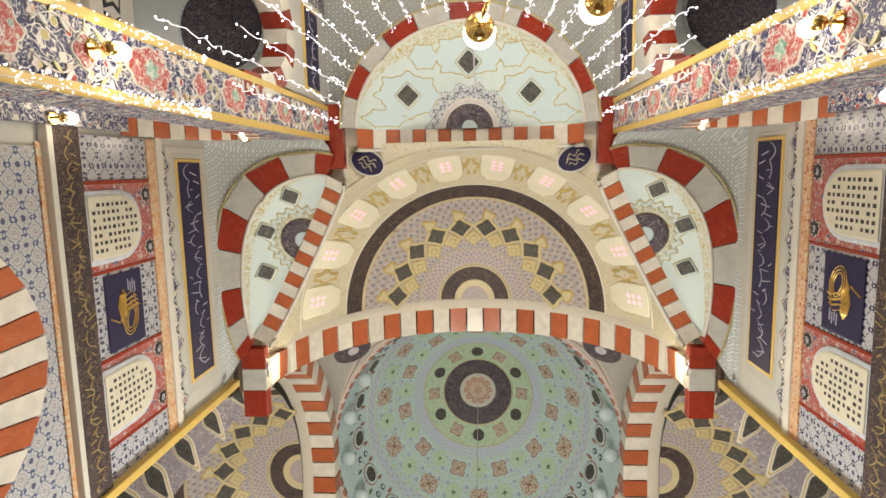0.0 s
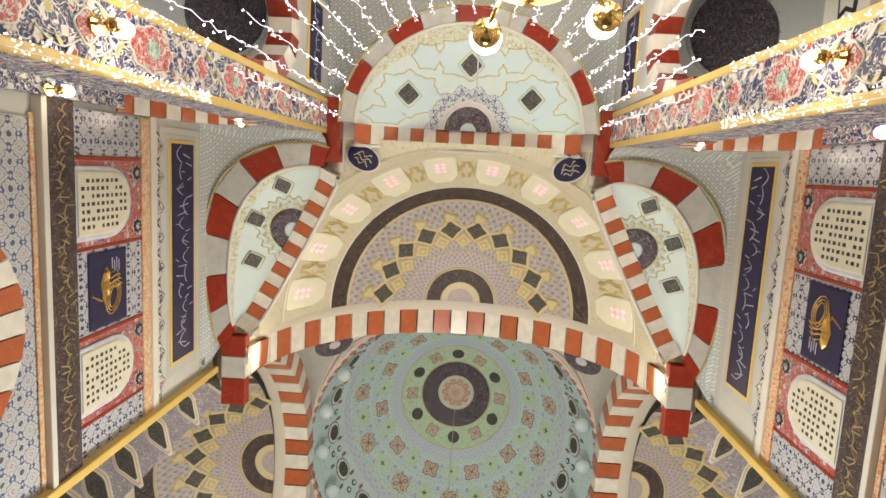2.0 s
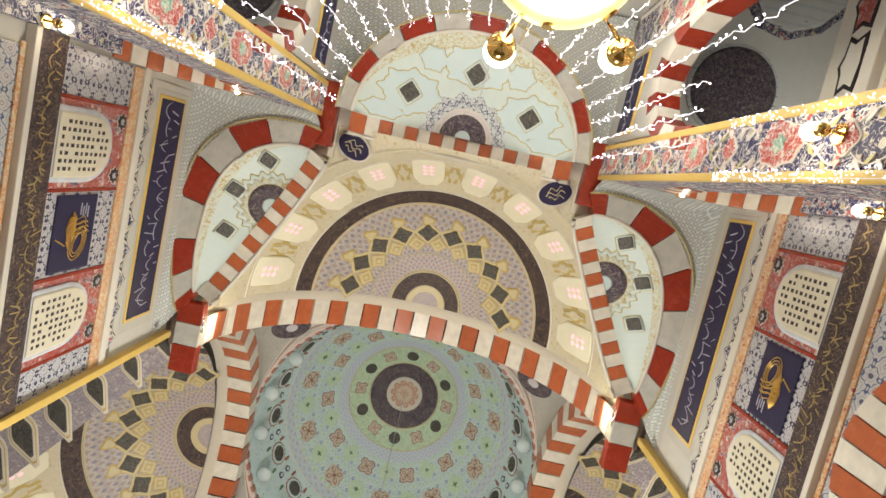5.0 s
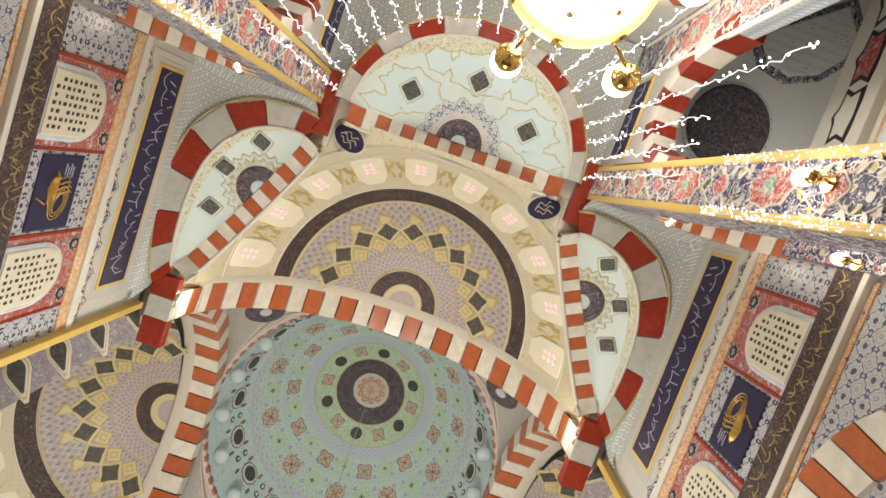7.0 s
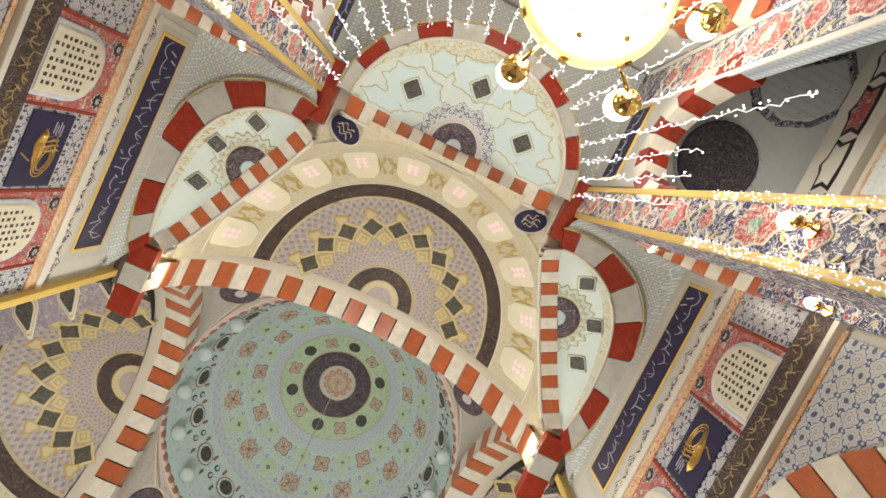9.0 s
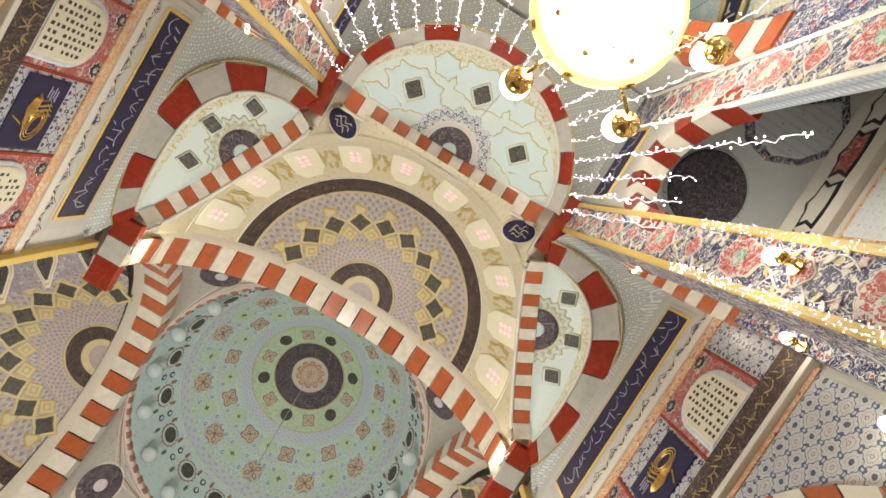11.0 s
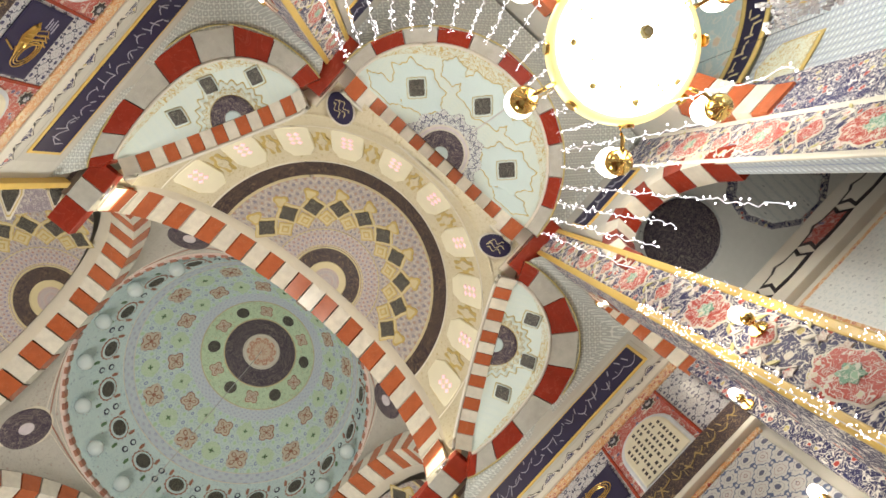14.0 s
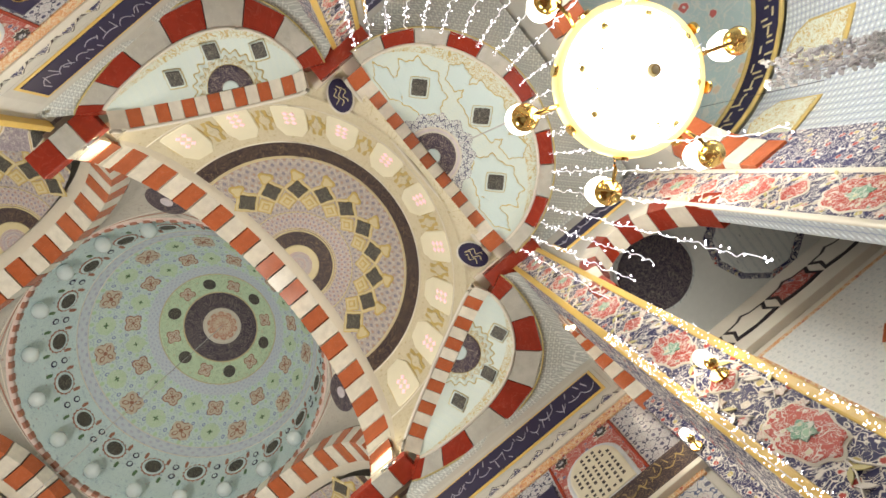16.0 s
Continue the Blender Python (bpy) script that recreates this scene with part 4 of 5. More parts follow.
for sx in (-1, 1):
    nm = "wall_left" if sx < 0 else "wall_right"
    xs = sorted((sx * WALL, sx * (WALL + 0.5)))
    wall = setting(nm, box(nm, (xs[0], -0.45, 0), (xs[1], 3.07, 10.1), PLASTER), "tall side wall clad with patterned tiles and panels", "wall")
    dy, dz = (0.0, 0.0) if sx < 0 else (-0.1, -0.1)

    def clad(name, y0, y1, z0, z1, proud, mat, label=""):
        return panel(wall, name, sx, max(-0.45, y0 + dy), min(3.07, y1 + dy), z0 + dz, z1 + dz, proud, mat, label)
    # top: script panel
    clad("panel_field", -0.34, 3.15, 8.60, 9.62, 0.012, GREY_PANEL)
    clad("panel_line", -0.26, 2.8, 8.73, 9.53, 0.018, PLASTER)
    clad("panel_frame", -0.195, 2.67, 8.79, 9.46, 0.03, YELLOW, "thin ochre frame")
    clad("script_panel", -0.15, 2.625, 8.84, 9.41, 0.04, NAVY, "navy panel with pale script")
    strokes(wall, -0.08 + dy, 2.55 + dy, 8.89 + dz, 9.36 + dz, sx * (WALL - 0.041), sx, 24, GREY_BLUE, 5)
    # scalloped dark border
    for k in range(9):
        y = -0.1 + k * 0.36 + dy
        pts = [(-0.17, -0.055), (0.17, -0.055), (0.13, 0.0), (0.06, 0.03), (0.0, 0.085), (-0.06, 0.03), (-0.13, 0.0)]
        for g, mt, x in ((1.14, DARK, 0.012), (0.86, WHITE_TRIM, 0.017), (0.6, PIER_TILE, 0.022)):
            piece("scallop" if g < 0.7 else "scallop_rim", plate("scallop", [(g * p, 1.2 * g * q) for p, q in pts], Vector((sx * (WALL - x), y, 8.57 + dz)), Vector((0, 1, 0)), Vector((0, 0, 1)), Vector((-sx, 0, 0)), 0.009, mt), wall)
    clad("moulding", -0.45, 3.2, 8.345, 8.465, 0.05, WHITE_TRIM)
    clad("orange_border", -0.40, 3.2, 8.17, 8.34, 0.035, TILE_ORANGE, "orange floral border")
    # middle: windows and plaque
    clad("leaf_tiles", -0.40, 3.2, 7.0, 8.165, 0.02, TILE_LEAF, "black and white leaf tiles")
    for y0, y1 in ((0.04, 0.96), (1.8, 2.72)):
        clad("red_border", y0, y1, 7.0, 8.165, 0.026, TILE_RED, "red floral border")
        for q in (y0 + 0.02, y1 - 0.02):
            clad("red_line", q - 0.02, q + 0.02, 7.0, 8.165, 0.032, DEEP_RED)
        for q in (y0 + 0.17, y1 - 0.17):
            for g, mt, x in ((0.085, WHITE_TRIM, 0.03), (0.075, DARK, 0.036), (0.035, TILE_LEAF, 0.042)):
                piece("corner_flower", plate("corner_flower", round_outline(g, 24, lobes=8, depth=0.2), Vector((sx * (WALL - x), q + dy, 8.06 + dz)), Vector((0, 1, 0)), Vector((0, 0, 1)), Vector((-sx, 0, 0)), 0.006, mt), wall)
    grille(sx, 0.19 + dy, 0.81 + dy, 7.03 + dz, 7.89 + dz, "pierced windows")
    grille(sx, 1.95 + dy, 2.55 + dy, 7.03 + dz, 7.9 + dz, "pierced windows")
    emblem(sx, 0.99 + dy, 1.77 + dy, 7.2 + dz, 7.84 + dz)
    # below: script band, white ledge, blue tiles, striped arch
    clad("script_band", -0.45, 3.2, 6.625, 6.99, 0.07, CAL_BAND, "dark band with faded gold script")
    strokes(wall, -0.4, 3.0, 6.71 + dz, 6.97 + dz, sx * (WALL - 0.071), sx, 44, SCRIPT_GOLD, 9)
    clad("ledge", -0.45, 3.2, 6.55, 6.62, 0.09, WHITE_TRIM, "white ledge")
    clad("orange_line", -0.30, 3.2, 6.485, 6.545, 0.03, TILE_ORANGE)
    clad("blue_tiles", -0.26, 3.2, 3.2, 6.48, 0.02, TILE_BLUE, "white tiles with blue leaves and red flowers")
    low = root("wall_arch", "arch of red and white stone set into the tiled wall", "arch", "wall arches", "structure")
    bend = lambda x: (lambda t: (sx * x, 1.42 - 1.5 * math.cos(math.pi * t), 3.0 + 2.75 * math.sin(math.pi * t)))
    voussoirs(low, bend(WALL - 0.07), bend(WALL + 0.02), lambda t: Vector((0, -0.25 * math.cos(math.pi * t), 0.02 + 0.54 * math.sin(math.pi * t))), 25, (WHITE, RED))
    # stone impost under the great arch
    imp = root("impost", "red and grey stone blocks under the great arch", "impost", "stone rings", "structure")
    for y0, y1, mt in ((2.62, 2.94, DEEP_RED), (2.945, 3.28, GREY), (3.285, 3.7, DEEP_RED)):
        q = sorted((sx * 3.13, sx * 3.5))
        piece("block", bevel_box("block", (q[0], y0, 10.16), (q[1], y1, 10.34), mt, 0.012), imp)
    # outer corner
    piece("corner_strip", bevel_box("corner_strip", (min(sx * 3.49, sx * 3.62), 3.06, 0), (max(sx * 3.49, sx * 3.62), 3.16, 10.05), YELLOW, 0.012), wall, "ochre corner strip")
    # body of the great pier behind the corner
    xs = sorted((sx * 3.63, sx * 4.1))
    setting("great_pier", box("great_pier", (xs[0], 3.075, 0), (xs[1], 3.2, 9.7), PLASTER), "pale corner pier of the crossing", "pier")

# lozenge-patterned soffit beside the side arms
for sx in (-1, 1):
    p0, p1 = Vector((sx * 3.45, 3.12, 10.62)), Vector((sx * 6.3, 6.0, 10.62))
    along = (p1 - p0).normalized()
    across = Vector((-along.y, along.x, 0)) * sx
    ends = []
    for p, w in ((p0, 0.3), (p1, 0.62)):
        ends.append([p - across * w, p + across * w * 0.8, p + across * w * 0.8 + Vector((0, 0, 0.12)), p - across * w + Vector((0, 0, 0.12))])
    lz = setting("lozenge_soffit", hexa("lozenge_soffit", ends[0], ends[1], STRIP_FIELD), "lavender soffit strip with large dark lozenges", "soffit")
    for k in range(6):
        f = (0.5, 1.15, 1.85, 2.6, 3.3, 3.95)[k]
        w = 0.11 + 0.022 * k
        c = p0 + along * f - Vector((0, 0, 0.002))
        skew = (across + 0.25 * along).normalized()
        for g, mt, dd in ((1.45, CREAM, 0.01), (1.28, GOLD_PAINT, 0.016), (1.2, CREAM, 0.02), (1.0, LOZENGE, 0.03)):
            pts = [(g * w * x, g * w * 2.1 * y) for x, y in [(-0.15, -1), (0.15, -1), (0.95, -0.1), (0.95, 0.1), (0.15, 1), (-0.15, 1), (-0.95, 0.1), (-0.95, -0.1)]]
            piece("lozenge" if g == 1.0 else "lozenge_frame", plate("lozenge", pts, c, along, skew, Vector((0, 0, -1)), dd, mt), lz)

# ---- free piers with floral tiles ----


def pier(sx, y0, y1, top, edge_mat, core_mat, strip=0.052, deep=0.5):
    p = root("pier", "square pier clad with navy and red floral tiles", "pier", "tiled piers", "structure", (sx * 2.22, (y0 + y1) / 2, 0))
    cx, cy = sx * 2.22, (y0 + y1) / 2
    hy = (y1 - y0) / 2
    piece("core", box("core", (min(-sx * 0.25, sx * (deep - 0.25)), -hy + 0.01, 0), (max(-sx * 0.25, sx * (deep - 0.25)), hy - 0.01, top), core_mat), p)
    fx = -sx * 0.27
    for y in (-hy + strip, hy - strip):
        xs = sorted((fx, fx + sx * 0.035))
        piece("edge_strip", bevel_box("edge_strip", (xs[0], y - strip, 0), (xs[1], y + strip, top), edge_mat, 0.015), p)
    xs = sorted((fx + sx * 0.01, fx + sx * 0.05))
    piece("tile_face", box("tile_face", (xs[0], -hy + 2 * strip, 0.0), (xs[1], hy - 2 * strip, top), PIER_TILE), p, "navy tiles with red and white scrolls")
    ex, ey, ez = Vector((0, 1, 0)), Vector((0, 0, 1)), Vector((-sx, 0, 0))
    w = hy - 2 * strip
    z = 2.78
    while z < top - 0.5:
        at = Vector((fx + sx * 0.01, 0, z))
        for grow, mat, lift in ((1.0, WHITE_TRIM, 0.0), (0.92, TILE_MED, 0.006)):
            pts = [(grow * x, grow * q) for x, q in round_outline(w * 0.86, 36, w * 1.5, 8, 0.07)]
            piece("medallion" if lift else "medallion_rim", plate("medallion", pts, at + lift * ez, ex, ey, ez, 0.008, mat), p)
        piece("blossom", plate("blossom", round_outline(w * 0.34, 24, w * 0.42, 6, 0.2), at + 0.014 * ez, ex, ey, ez, 0.006, GREEN_TILE), p)
        piece("small_medallion_rim", plate("small_medallion_rim", round_outline(w * 0.55, 24, w * 0.62, 4, 0.12), at + Vector((0, 0, 0.69)), ex, ey, ez, 0.008, WHITE_TRIM), p)
        piece("small_medallion", plate("small_medallion", round_outline(w * 0.47, 24, w * 0.54, 4, 0.12), at + Vector((0, 0, 0.69)) + 0.004 * ez, ex, ey, ez, 0.008, TILE_MED), p)
        for sgn in (-1, 1):
            for dz in (0.9, 1.9, 3.3, 4.3):
                piece("white_blossom", plate("white_blossom", round_outline(w * 0.2, 20, lobes=5, depth=0.25), at + Vector((0, sgn * w * 0.72, w * dz * 1.0)), ex, ey, ez, 0.007, BLOSSOM), p)
        for sgn in (-1, 1):
            for part_, span in ((0, (0.3, 0.62)), (1, (0.74, 1.06))):
                line = [at + Vector((0, sgn * w * (0.45 + 0.4 * math.sin(3.1 * q + 1.6 * part_)), span[0] + (span[1] - span[0]) * q)) + 0.006 * ez for q in (i / 12 for i in range(13))]
                piece("stem", tube("stem", line, 0.006, BLOSSOM_WHITE, 4), p)
                for i, g in ((3, 1), (6, -1), (9, 1)):
                    lean = 0.7 * g * sgn
                    pts = [(0.018 * x * math.cos(lean) - 0.048 * y * math.sin(lean), 0.018 * x * math.sin(lean) + 0.048 * y * math.cos(lean)) for x, y in ((0, -1), (0.7, -0.3), (0.8, 0.3), (0, 1), (-0.8, 0.3), (-0.7, -0.3))]
                    piece("leaf", plate("leaf", pts, line[i] + Vector((0, g * 0.025, 0)), ex, ey, ez, 0.006, BLOSSOM_WHITE if (i + part_) % 2 else LEAF_YELLOW), p)
        z += 1.33
    return p


TILE_MED = vines("red_medallion_glaze", (0.42, 0.035, 0.02), (0.68, 0.63, 0.58), ((0.17, 0.32, 0.24), (0.62, 0.56, 0.42)), 11.0, width=0.024, bloom=0.2, rough=0.5)
GREEN_TILE = vines("green_glaze", (0.16, 0.34, 0.24), (0.62, 0.66, 0.6), ((0.3, 0.5, 0.36), (0.6, 0.6, 0.4)), 14.0, width=0.03)
BLOSSOM = vines("white_blossom_glaze", (0.68, 0.64, 0.58), (0.5, 0.3, 0.26), ((0.6, 0.1, 0.08), (0.6, 0.5, 0.2)), 16.0, width=0.02)
BLOSSOM_WHITE = plain("white_glaze", (0.70, 0.67, 0.61), 0.4, vary=0.1)
LEAF_YELLOW = plain("yellow_green_glaze", (0.5, 0.46, 0.2), 0.4, vary=0.2)
for sx in (-1, 1):
    pier(sx, -0.9, -0.42, 10.02, YELLOW, PIER_TILE, 0.036)
    pier(sx, -2.62, -2.04, 9.9, WHITE_TRIM, LATTICE, 0.03, 0.16)

# ---- bay behind the piers ----
for sx in (-1, 1):
    q = sorted((sx * 1.76, sx * 2.4))
    setting("pier_cap", bevel_box("pier_cap", (q[0], -0.92, 10.0), (q[1], -0.03, 10.2), DEEP_RED, 0.012), "deep red stone cap on the pier", "capital")
    for x0, y0, y1 in ((1.76, -0.36, 0.1), (1.5, -0.62, -0.365)):
        q = sorted((sx * x0, sx * 2.15))
        setting("cap_soffit", box("cap_soffit", (q[0], y0, 10.3), (q[1], y1, 10.5), CREAM), "cream corner soffit over the pier", "soffit")
    q = sorted((sx * 1.96, sx * 2.4))
    setting("apse_jamb", bevel_box("apse_jamb", (q[0], -3.2, 0), (q[1], -2.63, 9.9), PIER_TILE, 0.01), "floral tiled jamb beside the apse", "jamb")
    # small arch from pier to side wall
    ar = root("pier_arch", "small arch of red and white blocks between pier and wall", "arch", "striped arches", "structure")
    c, r = 3.04, 0.54
    voussoirs(ar, lambda t: (sx * (c - r * math.cos(math.pi * t)), -0.42, 7.75 + 1.35 * math.sin(math.pi * t)), lambda t: (sx * (c - r * math.cos(math.pi * t)), -0.85, 7.75 + 1.35 * math.sin(math.pi * t)), lambda t: Vector((-sx * 0.2 * math.cos(math.pi * t), 0, 0.25 * math.sin(math.pi * t) + 0.01)), 15, (RED, WHITE))
    xs = sorted((sx * 2.45, sx * 3.62))
    setting("spandrel", box("spandrel", (xs[0], -0.86, 9.25), (xs[1], -0.46, 10.05), PLASTER), "plain plaster over the small arch", "wall")
    xs = sorted((sx * 3.5, sx * 3.62))
    pil = setting("pilaster", bevel_box("pilaster", (xs[0], -0.85, 0), (xs[1], -0.452, 7.75), PIER_TILE, 0.01), "floral tiled pilaster on the side wall", "pilaster")
    # wall over the aisle arch with its script panel
    ark = root("aisle_arch", "pointed arch of red and white blocks to the aisle", "arch", "striped arches", "structure")
    cy, hy = -1.485, 0.565
    edge = lambda x: (lambda t: (sx * x, cy + hy * math.cos(math.pi * t), 7.0 + 1.35 * math.sin(math.pi * t) ** 0.85))
    voussoirs(ark, edge(1.955), edge(2.22), lambda t: Vector((0, 0.22 * math.cos(math.pi * t), 0.26 * math.sin(math.pi * t) + 0.01)), 11, (DEEP_RED, WHITE))
    xs = sorted((sx * 1.975, sx * 2.2))
    n = 24
    top_z = 10.3
    vv, ff = [], []
    for i in range(n + 1):
        t = i / n
        _, y, z = edge(1.96)(t)
        for x in xs:
            vv += [(x, y, z + 0.2), (x, y, top_z)]
    for i in range(n):
        a = 4 * i
        ff += [(a, a + 1, a + 5, a + 4), (a + 2, a + 6, a + 7, a + 3), (a, a + 4, a + 6, a + 2)]
    aw = setting("aisle_wall", mesh("aisle_wall", vv, ff, PLASTER), "grey plaster wall over the aisle arch", "wall")
    xs = sorted((sx * 1.975, sx * 1.95))
    piece("panel_frame", bevel_box("panel_frame", (xs[0], -2.02, 9.0), (xs[1], -1.0, 9.62), YELLOW, 0.006), aw)
    xs = sorted((sx * 1.95, sx * 1.94))
    piece("script_panel", bevel_box("script_panel", (xs[0], -1.98, 9.04), (xs[1], -1.04, 9.58), NAVY, 0.003), aw, "navy panel with pale script")
    strokes(aw, -1.94, -1.08, 9.1, 9.52, sx * 1.939, sx, 9, GREY_BLUE, 3)
    # aisle wall beyond, tiles below and gallery above
    xs = sorted((sx * WALL, sx * (WALL + 0.4)))
    far = setting("aisle_side_wall", box("aisle_side_wall", (xs[0], -5.0, 0), (xs[1], -0.86, 8.2), WHITE_TRIM), "white side wall of the aisle with tile panels", "wall")

    def on(name, y0, y1, z0, z1, proud, mat, label=""):
        q = sorted((sx * WALL, sx * (WALL - proud)))
        return piece(name, bevel_box(name, (q[0], y0, z0), (q[1], y1, z1), mat, min(0.008, proud * 0.4)), far, label)
    on("orange_line", -3.9, -1.58, 4.0, 7.22, 0.012, TILE_ORANGE)
    on("sprig_tiles", -3.85, -1.64, 4.05, 7.16, 0.02, SPRIG, "pale tiles with small blue sprigs")
    on("ledge", -4.9, -1.0, 7.3, 7.48, 0.1, WHITE_TRIM)
    for k in range(6):
        y = -1.35 - 0.62 * k
        pts = [(-0.3, -0.16), (0.0, -0.2), (0.3, -0.16), (0.24, 0.0), (0.3, 0.12), (0.1, 0.14), (0.0, 0.2), (-0.1, 0.14), (-0.3, 0.12), (-0.24, 0.0)]
        piece("cartouche_rim", plate("cartouche_rim", pts, Vector((sx * WALL, y, 7.82)), Vector((0, 1, 0)), Vector((0, 0, 1)), Vector((-sx, 0, 0)), 0.008, DARK), far)
        piece("cartouche", plate("cartouche", [(0.8 * a, 0.72 * b) for a, b in pts], Vector((sx * (WALL - 0.006), y, 7.82)), Vector((0, 1, 0)), Vector((0, 0, 1)), Vector((-sx, 0, 0)), 0.008, WHITE_TRIM if k % 2 else TILE_RED), far)
    sc = root("aisle_wall_arch", "red and white arch set into the aisle wall", "arch", "wall arches", "structure")
    voussoirs(sc, lambda t: (sx * (WALL - 0.05), -2.75 - 0.5 * math.cos(math.pi * t), 5.0 + 0.9 * math.sin(math.pi * t)), lambda t: (sx * (WALL + 0.02), -2.75 - 0.5 * math.cos(math.pi * t), 5.0 + 0.9 * math.sin(math.pi * t)), lambda t: Vector((0, -0.4 * math.cos(math.pi * t), 0.55 * math.sin(math.pi * t) + 0.02)), 13, (RED, WHITE))
    # gallery room
    xs = sorted((sx * 6.4, sx * 6.6))
    setting("gallery_wall", box("gallery_wall", (xs[0], -6, 8.0), (xs[1], -0.86, 12.4), GALLERY), "grey back wall of the gallery", "wall")
    xs = sorted((sx * 2.45, sx * 6.6))
    gc = setting("gallery_ceiling", box("gallery_ceiling", (xs[0], -6, 12.2), (xs[1], -0.86, 12.4), GALLERY), "grey vaulted gallery ceiling with a dark painted round", "ceiling")
    at = Vector((sx * 4.3, -2.5, 12.2))
    dn = Vector((0, 0, -1))
    piece("round_rim", plate("round_rim", round_outline(0.78, 40), at, Vector((1, 0, 0)), Vector((0, 1, 0)), dn, 0.04, SPRIG), gc)
    piece("dark_round", plate("dark_round", round_outline(0.72, 40), at + dn * 0.03, Vector((1, 0, 0)), Vector((0, 1, 0)), dn, 0.04, PURPLE_DARK), gc, "dark round with faint scrolls")
    at = Vector((sx * 5.1, -4.25, 12.2))
    for g, mt, lf in ((1.0, PIER_TILE, 0.0), (0.82, SPRIG, 0.03)):
        pts = [(g * x, g * y) for x, y in [(-0.95, -0.5), (0.95, -0.5), (0.95, 0.1), (0.6, 0.5), (0.0, 0.65), (-0.6, 0.5), (-0.95, 0.1)]]
        piece("painted_panel", plate("painted_panel", pts, at + dn * lf, Vector((0.8, -0.6, 0)), Vector((0.6, 0.8, 0)), dn, 0.03, mt), gc)
    # invented lamp, hidden behind the pier, to account for the gallery's brightness
    gl = root("added_gallery_lamp", "round glass ceiling lamp added out of view to brighten the gallery", "lamp", "gallery lamps", place=(sx * 6.0, -1.5, 12.2))
    piece("shade", lathe("shade", [(0.0, -0.16), (0.1, -0.14), (0.15, -0.06), (0.14, 0.0)], GLASS_GLOW, 20), gl)
    piece("base", lathe("base", [(0.16, -0.02), (0.17, 0.0), (0.0, 0.0)], BRASS, 20), gl)
    # fill light for the gallery, set below the invented lamp
    lamp("gallery_fill_light", (sx * 5.4, -1.7, 10.2), 48, NEUTRAL, 0.15)

# transverse arch and apse
tr = root("apse_arch", "round arch of red and white blocks before the apse", "arch", "striped arches", "structure")
voussoirs(tr, lambda t: (-1.93 * math.cos(math.pi * t), -2.63, 7.0 + 1.95 * math.sin(math.pi * t)), lambda t: (-1.93 * math.cos(math.pi * t), -3.0, 7.0 + 1.95 * math.sin(math.pi * t)), lambda t: Vector((-0.3 * math.cos(math.pi * t), 0, 0.3 * math.sin(math.pi * t) + 0.01)), 23, (RED, WHITE))
vv, ff = [], []
for i in range(33):
    t = i / 32
    x, z = -2.3 * math.cos(math.pi * t), 7.0 + 2.3 * math.sin(math.pi * t)
    vv += [(x, -2.65, z), (x, -2.65, 10.6), (x, -2.95, z), (x, -2.95, 10.6)]
for i in range(32):
    a = 4 * i
    ff += [(a, a + 4, a + 5, a + 1), (a + 2, a + 3, a + 7, a + 6)]
setting("apse_front", mesh("apse_front", vv, ff, PLASTER), "pale wall over the apse arch", "wall")
apse = root("apse", "apse with painted half-dome, script band and windows", "apse", kind="structure", place=(0, -3.05, 0))
AP = Shell((0, 0, 9.0), 2.05, 1.7)
AP.band("half_dome", 0.0, 1.0, math.pi, TURN, APSE_BLUE, apse, 48, 10, "pale blue painted half-dome")
for z0, z1, mat, r, nm in ((8.47, 9.0, NAVY, 2.03, "script_band"), (6.0, 8.45, LATTICE, 2.08, "lattice_wall"), (0.0, 5.98, TILE_BLUE, 2.1, "tiled_wall")):
    rows = [[Vector((r * math.cos(math.pi + math.pi * k / 40), r * math.sin(math.pi + math.pi * k / 40), z)) for k in range(41)] for z in (z0, z1)]
    piece(nm, loft(nm, rows, mat), apse)
for z in (8.46, 9.0):
    piece("moulding", tube("moulding", [(2.02 * math.cos(math.pi + math.pi * k / 40), 2.02 * math.sin(math.pi + math.pi * k / 40), z) for k in range(41)], 0.03, GOLD_PAINT), apse)
rnd = random.Random(8)
for k in range(90):
    a = math.pi + math.pi * (k + 0.5) / 90
    ez = Vector((-math.cos(a), -math.sin(a), 0))
    ex = Vector((-math.sin(a), math.cos(a), 0))
    h = rnd.uniform(0.05, 0.22)
    wide = 0.012 if k % 3 else 0.05
    h = h if k % 3 else 0.03
    piece("script_bar", plate("script_bar", [(-wide, -h / 2), (wide, -h / 2), (wide + 0.008, h / 2), (0.008 - wide, h / 2)], Vector((2.03 * math.cos(a), 2.03 * math.sin(a), 8.735 + rnd.uniform(-0.13, 0.13))), ex, Vector((0, 0, 1)), ez, 0.008, PALE_GOLD), apse)
for k in range(7):
    a = math.pi + math.pi * (k + 0.5) / 7
    ez = Vector((-math.cos(a), -math.sin(a), 0))
    ex = Vector((-math.sin(a), math.cos(a), 0))
    pts = [(-0.24, -0.4), (0.24, -0.4), (0.24, 0.2), (0.14, 0.36), (0.0, 0.44), (-0.14, 0.36), (-0.24, 0.2)]
    c = Vector((2.07 * math.cos(a), 2.07 * math.sin(a), 7.82))
    piece("window_border", plate("window_border", [(1.15 * x, 1.12 * z) for x, z in pts], c, ex, Vector((0, 0, 1)), ez, 0.02, GOLD_PAINT), apse)
    piece("window_panel", plate("window_panel", pts, c + 0.015 * ez, ex, Vector((0, 0, 1)), ez, 0.02, EX_SHELL), apse)

